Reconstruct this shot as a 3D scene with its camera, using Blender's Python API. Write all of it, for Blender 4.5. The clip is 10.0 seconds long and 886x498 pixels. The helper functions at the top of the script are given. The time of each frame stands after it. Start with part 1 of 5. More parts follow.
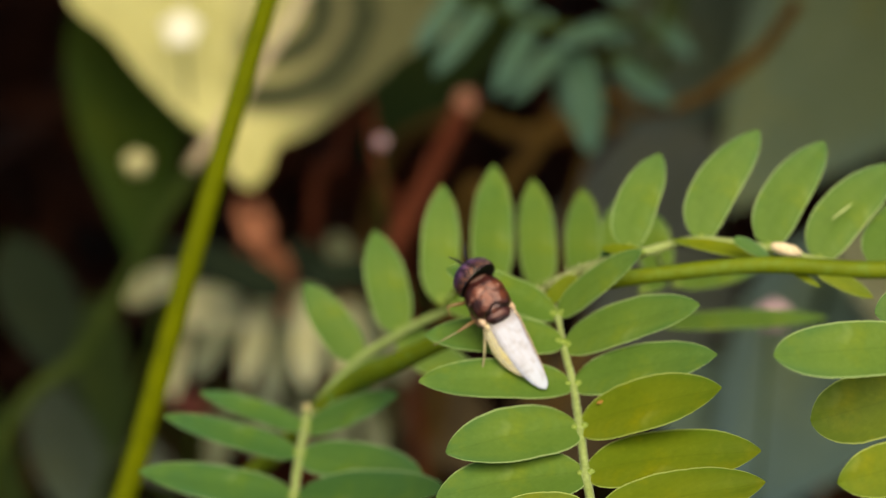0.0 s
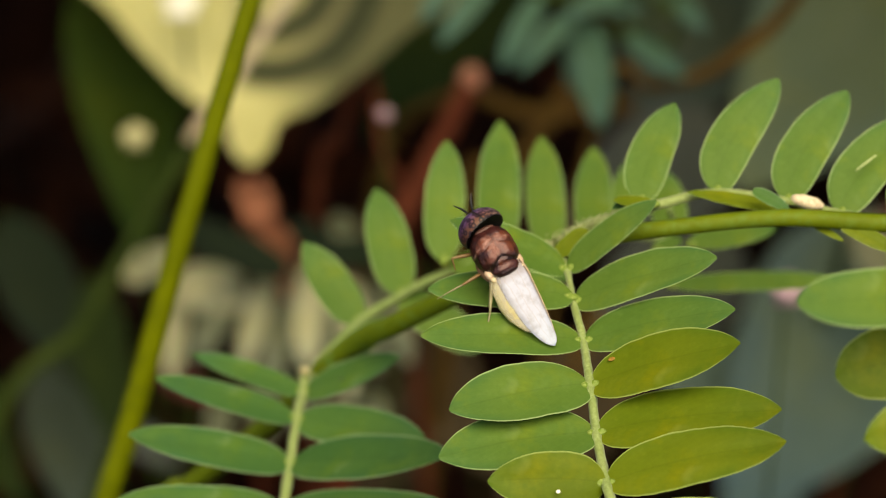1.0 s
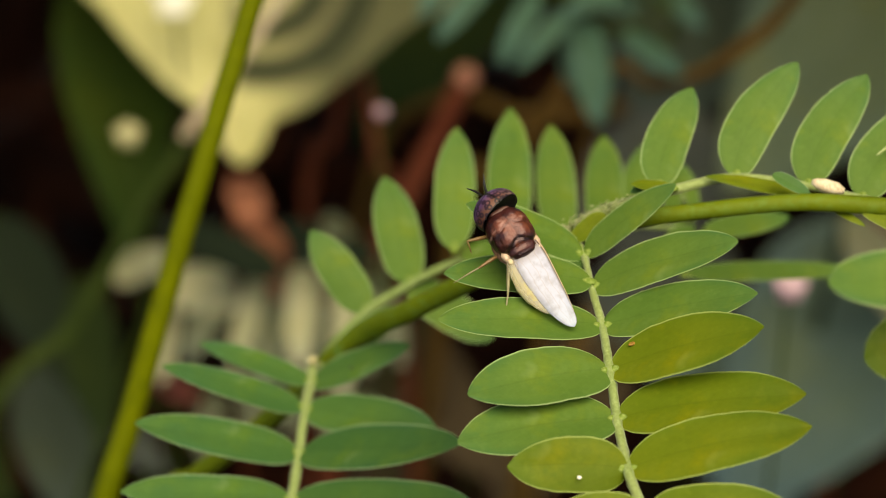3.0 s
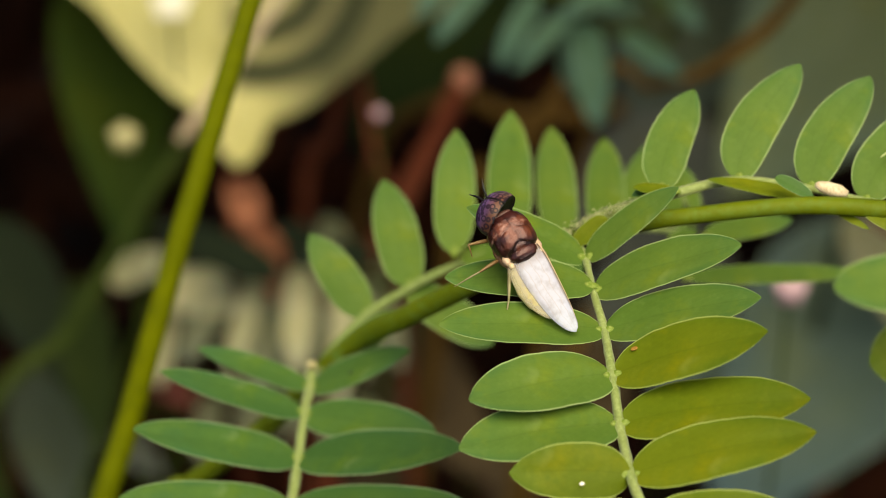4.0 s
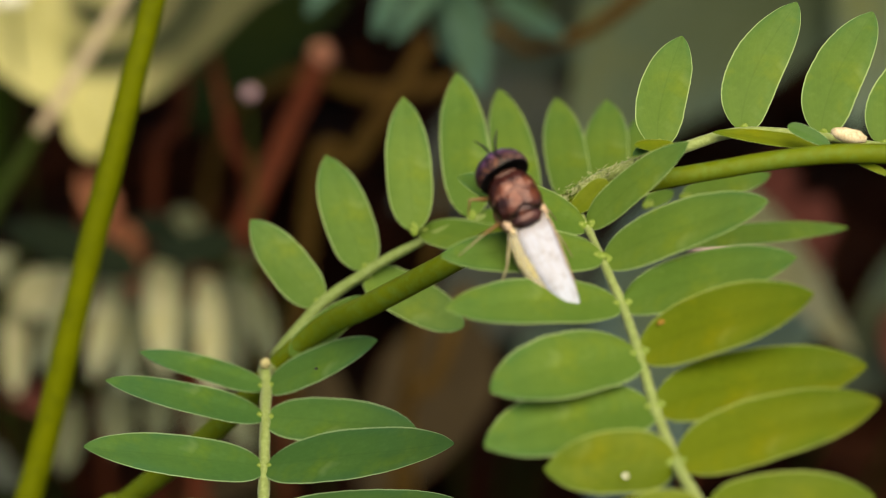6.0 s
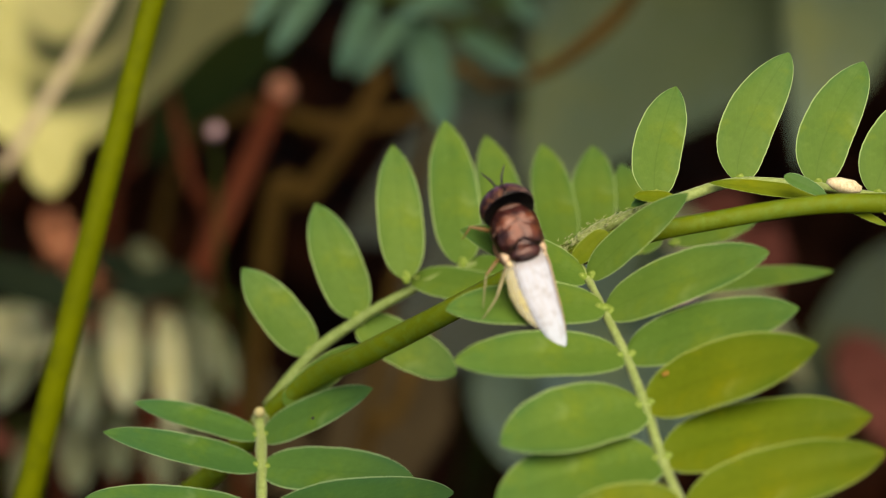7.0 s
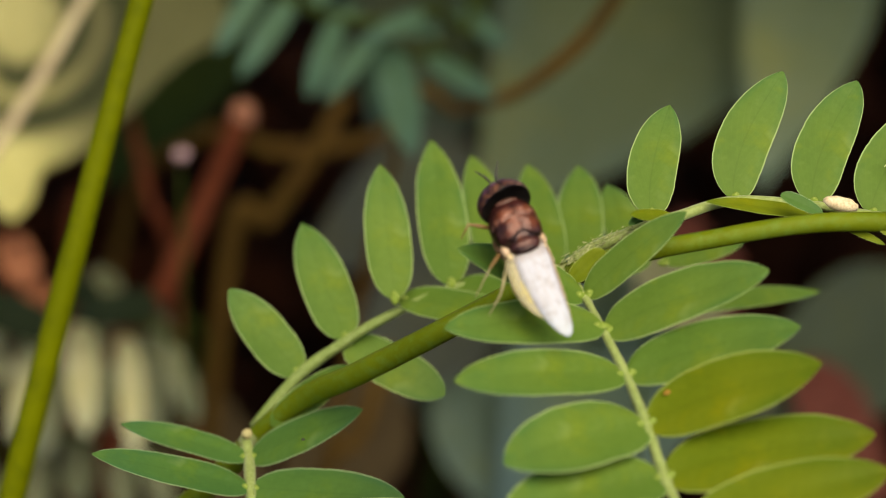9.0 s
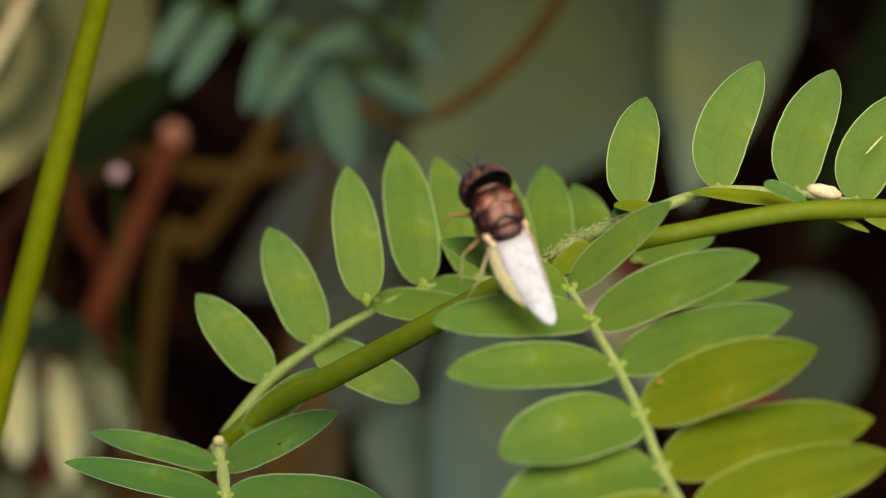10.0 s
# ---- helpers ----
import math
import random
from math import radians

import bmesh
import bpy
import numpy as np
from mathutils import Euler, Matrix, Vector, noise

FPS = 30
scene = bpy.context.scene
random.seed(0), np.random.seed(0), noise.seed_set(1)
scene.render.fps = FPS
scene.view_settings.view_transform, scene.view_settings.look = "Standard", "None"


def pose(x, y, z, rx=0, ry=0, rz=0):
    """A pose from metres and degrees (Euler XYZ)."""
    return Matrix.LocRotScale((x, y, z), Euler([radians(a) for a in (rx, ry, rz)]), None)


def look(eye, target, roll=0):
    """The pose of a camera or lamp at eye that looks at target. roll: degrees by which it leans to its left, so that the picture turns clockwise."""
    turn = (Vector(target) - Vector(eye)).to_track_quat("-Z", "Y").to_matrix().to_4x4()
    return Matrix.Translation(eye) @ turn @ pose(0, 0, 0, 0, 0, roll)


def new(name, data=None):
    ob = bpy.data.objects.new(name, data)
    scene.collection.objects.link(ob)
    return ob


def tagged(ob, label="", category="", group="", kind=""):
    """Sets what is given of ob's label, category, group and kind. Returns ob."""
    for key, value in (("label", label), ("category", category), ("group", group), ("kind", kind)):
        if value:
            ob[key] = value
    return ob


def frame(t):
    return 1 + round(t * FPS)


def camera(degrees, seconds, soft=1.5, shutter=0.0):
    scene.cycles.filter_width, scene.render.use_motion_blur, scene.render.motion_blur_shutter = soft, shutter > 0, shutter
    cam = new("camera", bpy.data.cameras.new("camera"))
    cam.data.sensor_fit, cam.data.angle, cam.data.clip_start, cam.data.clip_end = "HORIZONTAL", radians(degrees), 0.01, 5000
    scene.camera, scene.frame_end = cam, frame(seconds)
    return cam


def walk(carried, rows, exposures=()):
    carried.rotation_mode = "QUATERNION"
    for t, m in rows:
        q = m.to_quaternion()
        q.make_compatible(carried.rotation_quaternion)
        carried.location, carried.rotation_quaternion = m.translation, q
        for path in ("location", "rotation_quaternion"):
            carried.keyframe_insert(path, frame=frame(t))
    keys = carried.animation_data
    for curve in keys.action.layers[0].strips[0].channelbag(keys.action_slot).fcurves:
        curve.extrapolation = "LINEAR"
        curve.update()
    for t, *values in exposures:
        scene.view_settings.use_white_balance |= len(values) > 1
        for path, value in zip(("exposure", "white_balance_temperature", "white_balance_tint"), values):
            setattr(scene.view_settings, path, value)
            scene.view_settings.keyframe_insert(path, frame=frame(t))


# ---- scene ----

cam = camera(21.9999, 10.0, soft=0.9)


def aim(x, y, z, yaw, pitch, roll):
    """A camera at x, y, z, turned left of +y by yaw, up by pitch, leaning left by roll (degrees)."""
    a, b = radians(yaw), radians(pitch)
    way = Vector((-math.sin(a) * math.cos(b), math.cos(a) * math.cos(b), math.sin(b)))
    eye = Vector((x, y, z))
    return look(eye, eye + way, roll)


PATH = [
    (0.0, aim(0.00000, -0.11258, 0.36500, 0.000, -30.000, 0.000)),
    (0.5, aim(-0.00045, -0.11130, 0.36177, -0.012, -29.900, 0.312)),
    (1.0, aim(0.00008, -0.10875, 0.35982, 0.161, -30.002, 0.171)),
    (1.5, aim(-0.00134, -0.10899, 0.35916, -0.404, -29.753, 0.589)),
    (2.0, aim(-0.00063, -0.10870, 0.35943, -0.088, -29.782, 0.187)),
    (2.5, aim(-0.00136, -0.10835, 0.35834, -0.412, -29.711, 0.574)),
    (4.0, aim(-0.00207, -0.10687, 0.35722, -0.595, -29.656, 0.583)),
    (4.5, aim(-0.00199, -0.10627, 0.35720, -0.708, -29.745, 0.368)),
    (5.0, aim(-0.00397, -0.10294, 0.35433, -2.140, -29.956, 0.354)),
    (5.5, aim(-0.00965, -0.09908, 0.35212, -5.295, -30.244, 0.559)),
    (5.7, aim(-0.01003, -0.09705, 0.35114, -5.785, -30.224, 0.287)),
    (6.8, aim(-0.01481, -0.09607, 0.35189, -8.877, -29.415, 1.076)),
    (7.0, aim(-0.01431, -0.09598, 0.35270, -8.640, -29.469, 0.826)),
    (7.5, aim(-0.01440, -0.09616, 0.35410, -8.798, -29.542, 0.712)),
    (8.0, aim(-0.01532, -0.09599, 0.35308, -9.337, -29.135, 1.289)),
    (8.5, aim(-0.01568, -0.09521, 0.35303, -9.635, -29.230, 1.152)),
    (9.0, aim(-0.01680, -0.09516, 0.35187, -10.325, -28.712, 1.627)),
    (9.5, aim(-0.01689, -0.09438, 0.35027, -10.997, -28.296, 1.402)),
    (10.0, aim(-0.02019, -0.09383, 0.34933, -13.052, -27.778, 1.884)),
]
walk(cam, PATH, ((0.0, 0.92, 8300, 4), (10.0, 0.92, 8300, 4)))

# ---- lens opening and exposure ----
cam.data.dof.use_dof = True
cam.data.dof.focus_distance = 0.1112
cam.data.dof.aperture_fstop = 43.0

# ---- sky and sun ----
SUN_WAY = Vector((0.15, -0.55, 1.0)).normalized()
sky_world = bpy.data.worlds.new("open_sky")
scene.world = sky_world
sky_world.use_nodes = True
sky = sky_world.node_tree.nodes.new("ShaderNodeTexSky")
sky.sky_type = "NISHITA"
sky.sun_disc = False
sky.sun_elevation = math.asin(SUN_WAY.z)
sky.sun_rotation = math.atan2(SUN_WAY.x, SUN_WAY.y)
sky_world.node_tree.links.new(sky.outputs[0], sky_world.node_tree.nodes["Background"].inputs[0])
sky_world.node_tree.nodes["Background"].inputs[1].default_value = 0.096
sun = new("sun", bpy.data.lights.new("sun", "SUN"))
sun.data.energy, sun.data.angle, sun.data.color = 3.4, radians(60.0), (1.0, 0.92, 0.76)
sun.matrix_world = look(SUN_WAY, (0, 0, 0))


# ---- materials ----
def shader(name):
    m = bpy.data.materials.new(name)
    m.use_nodes = True
    nt = m.node_tree
    nt.nodes.clear()
    return m, nt


def node(nt, kind, *links, **values):
    n = nt.nodes.new(kind)
    for key, value in values.items():
        n.inputs[key.replace("_", " ")].default_value = value
    for slot, out in links:
        nt.links.new(out, n.inputs[slot])
    return n


def mixed(nt, fac, a, b, blend="MIX"):
    n = nt.nodes.new("ShaderNodeMix")
    n.data_type, n.blend_type = "RGBA", blend
    for slot, v in ((0, fac), (6, a), (7, b)):
        if hasattr(v, "is_linked"):
            nt.links.new(v, n.inputs[slot])
        else:
            n.inputs[slot].default_value = v if slot == 0 else (*v, 1)
    return n.outputs[2]


def maths(nt, op, a, b=0.0, clamp=False):
    n = nt.nodes.new("ShaderNodeMath")
    n.operation, n.use_clamp = op, clamp
    for slot, v in ((0, a), (1, b)):
        if hasattr(v, "is_linked"):
            nt.links.new(v, n.inputs[slot])
        else:
            n.inputs[slot].default_value = v
    return n.outputs[0]


def ramp(nt, fac, low, high):
    n = nt.nodes.new("ShaderNodeMapRange")
    nt.links.new(fac, n.inputs[0])
    n.inputs[1].default_value, n.inputs[2].default_value = low, high
    return n.outputs[0]


def grain(nt, scale, detail=3.0, rough=0.55, where="Object"):
    tc = nt.nodes.new("ShaderNodeTexCoord")
    n = node(nt, "ShaderNodeTexNoise", Scale=scale, Detail=detail, Roughness=rough)
    nt.links.new(tc.outputs[where], n.inputs["Vector"])
    return n.outputs[0]


def leaf_material(name, deep, light, vein, rim, gloss=0.50, through_light=0.34, grain_scale=900.0, patch_scale=160.0, rim_width=0.034, shine=0.12):
    """A blade: patches and fine grain, a pale midrib with side veins and a thin pale rim, light shining through."""
    m, nt = shader(name)
    info = nt.nodes.new("ShaderNodeObjectInfo")
    uv = nt.nodes.new("ShaderNodeUVMap")
    uv.uv_map = "blade"
    sep = nt.nodes.new("ShaderNodeSeparateXYZ")
    nt.links.new(uv.outputs[0], sep.inputs[0])
    side = maths(nt, "ABSOLUTE", maths(nt, "SUBTRACT", sep.outputs[1], 0.5))
    patch = grain(nt, patch_scale, 3.0)
    fine = grain(nt, grain_scale * 3, 4.0, 0.65)
    tone = maths(nt, "ADD", ramp(nt, patch, 0.3, 0.7), maths(nt, "MULTIPLY", maths(nt, "SUBTRACT", info.outputs["Random"], 0.5), 0.7), True)
    col = mixed(nt, tone, deep, light)
    cool = tuple(c * k for c, k in zip(deep, (0.62, 0.88, 1.7)))
    band = maths(nt, "ADD", maths(nt, "MULTIPLY", ramp(nt, side, 0.30, 0.50), 0.55), maths(nt, "MULTIPLY", ramp(nt, sep.outputs[0], 0.55, 1.0), 0.55), True)
    col = mixed(nt, maths(nt, "MULTIPLY", band, ramp(nt, grain(nt, patch_scale * 1.5, 2.0), 0.25, 0.65)), col, cool)
    warm = ramp(nt, grain(nt, patch_scale * 2.6, 4.0, 0.6), 0.52, 0.74)
    col = mixed(nt, maths(nt, "MULTIPLY", warm, 0.60), col, tuple(c * k for c, k in zip(light, (1.35, 1.12, 0.6))))
    col = mixed(nt, maths(nt, "MULTIPLY", ramp(nt, fine, 0.42, 0.72), 0.16), col, tuple(c * 0.55 for c in deep))
    flecks = ramp(nt, grain(nt, grain_scale * 1.3, 3.0, 0.6), 0.54, 0.72)
    col = mixed(nt, maths(nt, "MULTIPLY", flecks, 0.22), col, tuple(min(1.0, c * k) for c, k in zip(light, (1.25, 1.2, 1.7))))
    # side veins, slanting from the midrib to the edge
    slant = maths(nt, "SUBTRACT", maths(nt, "MULTIPLY", sep.outputs[0], 9.0), maths(nt, "MULTIPLY", side, 9.0))
    wave = maths(nt, "ABSOLUTE", maths(nt, "SUBTRACT", maths(nt, "FRACT", maths(nt, "ADD", slant, 20.0)), 0.5))
    veins = maths(nt, "MULTIPLY", ramp(nt, wave, 0.16, 0.0), 0.03)
    col = mixed(nt, veins, col, vein)
    mid = maths(nt, "MULTIPLY", ramp(nt, side, 0.026, 0.006), 0.15)
    col = mixed(nt, mid, col, tuple(c * 0.55 for c in deep))
    spots = ramp(nt, grain(nt, patch_scale * 2.2, 2.0), 0.68, 0.78)
    col = mixed(nt, maths(nt, "MULTIPLY", spots, 0.14), col, rim)
    edge = maths(nt, "MULTIPLY", ramp(nt, side, 0.5 - rim_width, 0.490), 0.62)
    col = mixed(nt, edge, col, rim)
    bump = node(nt, "ShaderNodeBump", Strength=0.22, Distance=0.00005)
    height = maths(nt, "ADD", fine, maths(nt, "MULTIPLY", maths(nt, "ADD", veins, mid), -1.5))
    nt.links.new(height, bump.inputs["Height"])
    bsdf = node(nt, "ShaderNodeBsdfPrincipled", ("Base Color", col), ("Normal", bump.outputs[0]), Roughness=gloss)
    bsdf.inputs["Specular IOR Level"].default_value = shine
    glow = node(nt, "ShaderNodeBsdfTranslucent", ("Color", mixed(nt, 1.0, col, (1.0, 1.0, 0.55), "MULTIPLY")))
    mix = node(nt, "ShaderNodeMixShader", (1, bsdf.outputs[0]), (2, glow.outputs[0]))
    mix.inputs[0].default_value = through_light
    out = nt.nodes.new("ShaderNodeOutputMaterial")
    nt.links.new(mix.outputs[0], out.inputs[0])
    return m


def arc_leaf_material(name):
    """A pale blade with dark green arcs about its middle; one half is painted dull olive for shade."""
    m, nt = shader(name)
    tc = nt.nodes.new("ShaderNodeTexCoord")
    sep = nt.nodes.new("ShaderNodeSeparateXYZ")
    nt.links.new(tc.outputs["Object"], sep.inputs[0])
    wob = maths(nt, "MULTIPLY", maths(nt, "SUBTRACT", grain(nt, 110, 3.0), 0.5), 0.006)
    across = maths(nt, "ADD", sep.outputs[1], wob)
    col = mixed(nt, ramp(nt, grain(nt, 70, 4.0), 0.3, 0.7), (0.54, 0.51, 0.205), (0.76, 0.72, 0.35))
    # shade over one half of the blade, put into the colour
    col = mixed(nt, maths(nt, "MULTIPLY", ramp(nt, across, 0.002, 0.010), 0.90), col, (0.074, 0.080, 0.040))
    far = nt.nodes.new("ShaderNodeVectorMath")
    far.operation = "DISTANCE"
    flat = nt.nodes.new("ShaderNodeCombineXYZ")
    nt.links.new(sep.outputs[0], flat.inputs[0])
    nt.links.new(sep.outputs[1], flat.inputs[1])
    nt.links.new(flat.outputs[0], far.inputs[0])
    far.inputs[1].default_value = (0.0250, 0.0014, 0.0)
    reach = maths(nt, "ADD", far.outputs["Value"], maths(nt, "MULTIPLY", wob, 0.4))
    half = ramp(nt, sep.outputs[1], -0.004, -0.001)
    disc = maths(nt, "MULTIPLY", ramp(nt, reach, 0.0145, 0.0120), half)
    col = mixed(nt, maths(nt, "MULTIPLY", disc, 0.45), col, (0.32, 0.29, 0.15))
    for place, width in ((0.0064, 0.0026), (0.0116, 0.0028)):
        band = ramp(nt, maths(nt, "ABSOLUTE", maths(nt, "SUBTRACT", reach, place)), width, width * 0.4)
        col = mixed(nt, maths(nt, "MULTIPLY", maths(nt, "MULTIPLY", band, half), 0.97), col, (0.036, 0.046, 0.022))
    col = mixed(nt, maths(nt, "MULTIPLY", ramp(nt, grain(nt, 420, 4.0), 0.5, 0.75), 0.2), col, (0.20, 0.20, 0.08))
    bump = node(nt, "ShaderNodeBump", Strength=0.3, Distance=0.0004)
    nt.links.new(grain(nt, 260, 3.0), bump.inputs["Height"])
    bsdf = node(nt, "ShaderNodeBsdfPrincipled", ("Base Color", col), ("Normal", bump.outputs[0]), Roughness=0.55)
    bsdf.inputs["Specular IOR Level"].default_value = 0.08
    glow = node(nt, "ShaderNodeBsdfTranslucent", ("Color", mixed(nt, 1.0, col, (1.0, 1.0, 0.6), "MULTIPLY")))
    mix = node(nt, "ShaderNodeMixShader", (1, bsdf.outputs[0]), (2, glow.outputs[0]))
    mix.inputs[0].default_value = 0.3
    out = nt.nodes.new("ShaderNodeOutputMaterial")
    nt.links.new(mix.outputs[0], out.inputs[0])
    return m


def plain_material(name, a, b, scale, rough=0.6, bump_size=0.0001, strength=0.5, metal=0.0, c=None, detail=4.0, sheen=0.0, fine=6.0, shine=0.4):
    """Two colours in patches, a fine grain over them and relief."""
    m, nt = shader(name)
    info = nt.nodes.new("ShaderNodeObjectInfo")
    big = grain(nt, scale, detail)
    small = grain(nt, scale * fine, 4.0, 0.65)
    tone = maths(nt, "ADD", ramp(nt, big, 0.32, 0.68), maths(nt, "MULTIPLY", maths(nt, "SUBTRACT", info.outputs["Random"], 0.5), 0.4), True)
    col = mixed(nt, tone, a, b)
    col = mixed(nt, ramp(nt, small, 0.45, 0.75), col, c or tuple(v * 0.5 for v in a))
    bump = node(nt, "ShaderNodeBump", Strength=strength, Distance=bump_size)
    nt.links.new(small, bump.inputs["Height"])
    bsdf = node(nt, "ShaderNodeBsdfPrincipled", ("Base Color", col), ("Normal", bump.outputs[0]), Roughness=rough, Metallic=metal)
    bsdf.inputs["Sheen Weight"].default_value = sheen
    bsdf.inputs["Specular IOR Level"].default_value = shine
    out = nt.nodes.new("ShaderNodeOutputMaterial")
    nt.links.new(bsdf.outputs[0], out.inputs[0])
    return m


def wing_material(name, tint, clear, end=(0.66, 0.74, 0.90)):
    """A thin milky membrane with fine veins and a little clear film."""
    m, nt = shader(name)
    uv = nt.nodes.new("ShaderNodeUVMap")
    uv.uv_map = "blade"
    sep = nt.nodes.new("ShaderNodeSeparateXYZ")
    nt.links.new(uv.outputs[0], sep.inputs[0])
    wob = grain(nt, 900, 3.0)
    lines = maths(nt, "ABSOLUTE", maths(nt, "SUBTRACT", maths(nt, "FRACT", maths(nt, "ADD", maths(nt, "MULTIPLY", sep.outputs[1], 4.0), maths(nt, "MULTIPLY", wob, 1.2))), 0.5))
    vein = maths(nt, "MULTIPLY", ramp(nt, lines, 0.09, 0.02), 0.30)
    tip = ramp(nt, sep.outputs[0], 0.55, 1.0)
    col = mixed(nt, maths(nt, "MULTIPLY", tip, 0.6), tint, end)
    col = mixed(nt, maths(nt, "MULTIPLY", ramp(nt, grain(nt, 1900, 4.0, 0.6), 0.46, 0.66), 0.55), col, (0.34, 0.33, 0.37))
    col = mixed(nt, vein, col, (0.42, 0.33, 0.26))
    root = ramp(nt, sep.outputs[0], 0.20, 0.0)
    col = mixed(nt, maths(nt, "MULTIPLY", root, 0.75), col, (0.34, 0.24, 0.20))
    col = mixed(nt, maths(nt, "MULTIPLY", ramp(nt, sep.outputs[1], 0.93, 1.0), 0.6), col, (0.20, 0.13, 0.10))
    bump = node(nt, "ShaderNodeBump", Strength=0.2, Distance=0.00010)
    nt.links.new(grain(nt, 1500, 3.0), bump.inputs["Height"])
    bsdf = node(nt, "ShaderNodeBsdfPrincipled", ("Base Color", col), ("Normal", bump.outputs[0]), Roughness=0.36)
    glow = node(nt, "ShaderNodeBsdfTranslucent", ("Color", col))
    a = node(nt, "ShaderNodeMixShader", (1, bsdf.outputs[0]), (2, glow.outputs[0]))
    a.inputs[0].default_value = 0.25
    film = nt.nodes.new("ShaderNodeBsdfTransparent")
    b = node(nt, "ShaderNodeMixShader", (1, a.outputs[0]), (2, film.outputs[0]))
    thin = maths(nt, "MULTIPLY", maths(nt, "ADD", root, ramp(nt, sep.outputs[1], 0.20, 0.0)), 0.40)
    nt.links.new(maths(nt, "ADD", thin, clear, True), b.inputs[0])
    out = nt.nodes.new("ShaderNodeOutputMaterial")
    nt.links.new(b.outputs[0], out.inputs[0])
    return m


def near_line(nt, v, place, width):
    """1 on a line where v equals place, falling to 0 over the width."""
    return ramp(nt, maths(nt, "ABSOLUTE", maths(nt, "SUBTRACT", v, place)), width, width * 0.25)


def thorax_material(name):
    """Dark maroon shell, copper panels between dark seams, fine pits and a faint purple gloss."""
    m, nt = shader(name)
    tc = nt.nodes.new("ShaderNodeTexCoord")
    sep = nt.nodes.new("ShaderNodeSeparateXYZ")
    nt.links.new(tc.outputs["Object"], sep.inputs[0])
    wob = maths(nt, "MULTIPLY", maths(nt, "SUBTRACT", grain(nt, 1500, 3.0), 0.5), 0.00060)
    x = maths(nt, "ADD", sep.outputs[0], wob)
    y = maths(nt, "ADD", sep.outputs[1], wob)
    ax = maths(nt, "ABSOLUTE", x)
    col = mixed(nt, ramp(nt, grain(nt, 900, 4.0, 0.6), 0.32, 0.68), (0.008, 0.003, 0.004), (0.044, 0.012, 0.011))
    for spot, size, much in (((-0.40, 0.20, 0.85), 0.58, 1.0), ((0.46, 0.20, 0.85), 0.48, 0.8), ((-0.38, -0.45, 0.85), 0.50, 0.7), ((0.74, -0.05, 0.62), 0.55, 0.8), ((0.45, -0.55, 0.75), 0.35, 0.4), ((0, -1.05, 0.75), 0.45, 0.3)):
        far = nt.nodes.new("ShaderNodeVectorMath")
        far.operation = "DISTANCE"
        nt.links.new(tc.outputs["Object"], far.inputs[0])
        far.inputs[1].default_value = tuple(c * 0.001 for c in spot)
        near = ramp(nt, maths(nt, "ADD", far.outputs["Value"], maths(nt, "MULTIPLY", wob, 2.5)), size * 0.001, size * 0.0004)
        col = mixed(nt, maths(nt, "MULTIPLY", near, much), col, (0.105, 0.030, 0.016))
    # dark seams: along the middle, across, and in front of the rear plate
    across = maths(nt, "ADD", y, maths(nt, "MULTIPLY", ax, 0.35))
    rear = maths(nt, "SUBTRACT", y, maths(nt, "MULTIPLY", maths(nt, "COSINE", maths(nt, "MULTIPLY", x, 4200.0)), 0.00010))
    for v, place, width, much in ((x, 0.0, 0.00009, 0.35), (across, 0.00026, 0.00011, 0.45), (rear, -0.00078, 0.00018, 0.95), (ax, 0.00080, 0.00012, 0.4), (y, -0.00140, 0.00012, 0.9)):
        col = mixed(nt, maths(nt, "MULTIPLY", near_line(nt, v, place, width), much), col, (0.006, 0.003, 0.004))
    # pale pinkish streaks beside the seams
    pale_streak = maths(nt, "MULTIPLY", maths(nt, "MULTIPLY", near_line(nt, across, 0.00044, 0.00010), ramp(nt, grain(nt, 2600, 3.0), 0.42, 0.62)), 0.5)
    col = mixed(nt, pale_streak, col, (0.34, 0.19, 0.16))
    bump = node(nt, "ShaderNodeBump", Strength=0.55, Distance=0.00008)
    nt.links.new(maths(nt, "ADD", grain(nt, 4200, 3.0), maths(nt, "MULTIPLY", grain(nt, 1500, 2.0), 0.7)), bump.inputs["Height"])
    bsdf = node(nt, "ShaderNodeBsdfPrincipled", ("Base Color", col), ("Normal", bump.outputs[0]), Roughness=0.30)
    bsdf.inputs["Specular IOR Level"].default_value = 0.42
    bsdf.inputs["Specular Tint"].default_value = (1.0, 0.74, 0.80, 1)
    out = nt.nodes.new("ShaderNodeOutputMaterial")
    nt.links.new(bsdf.outputs[0], out.inputs[0])
    return m


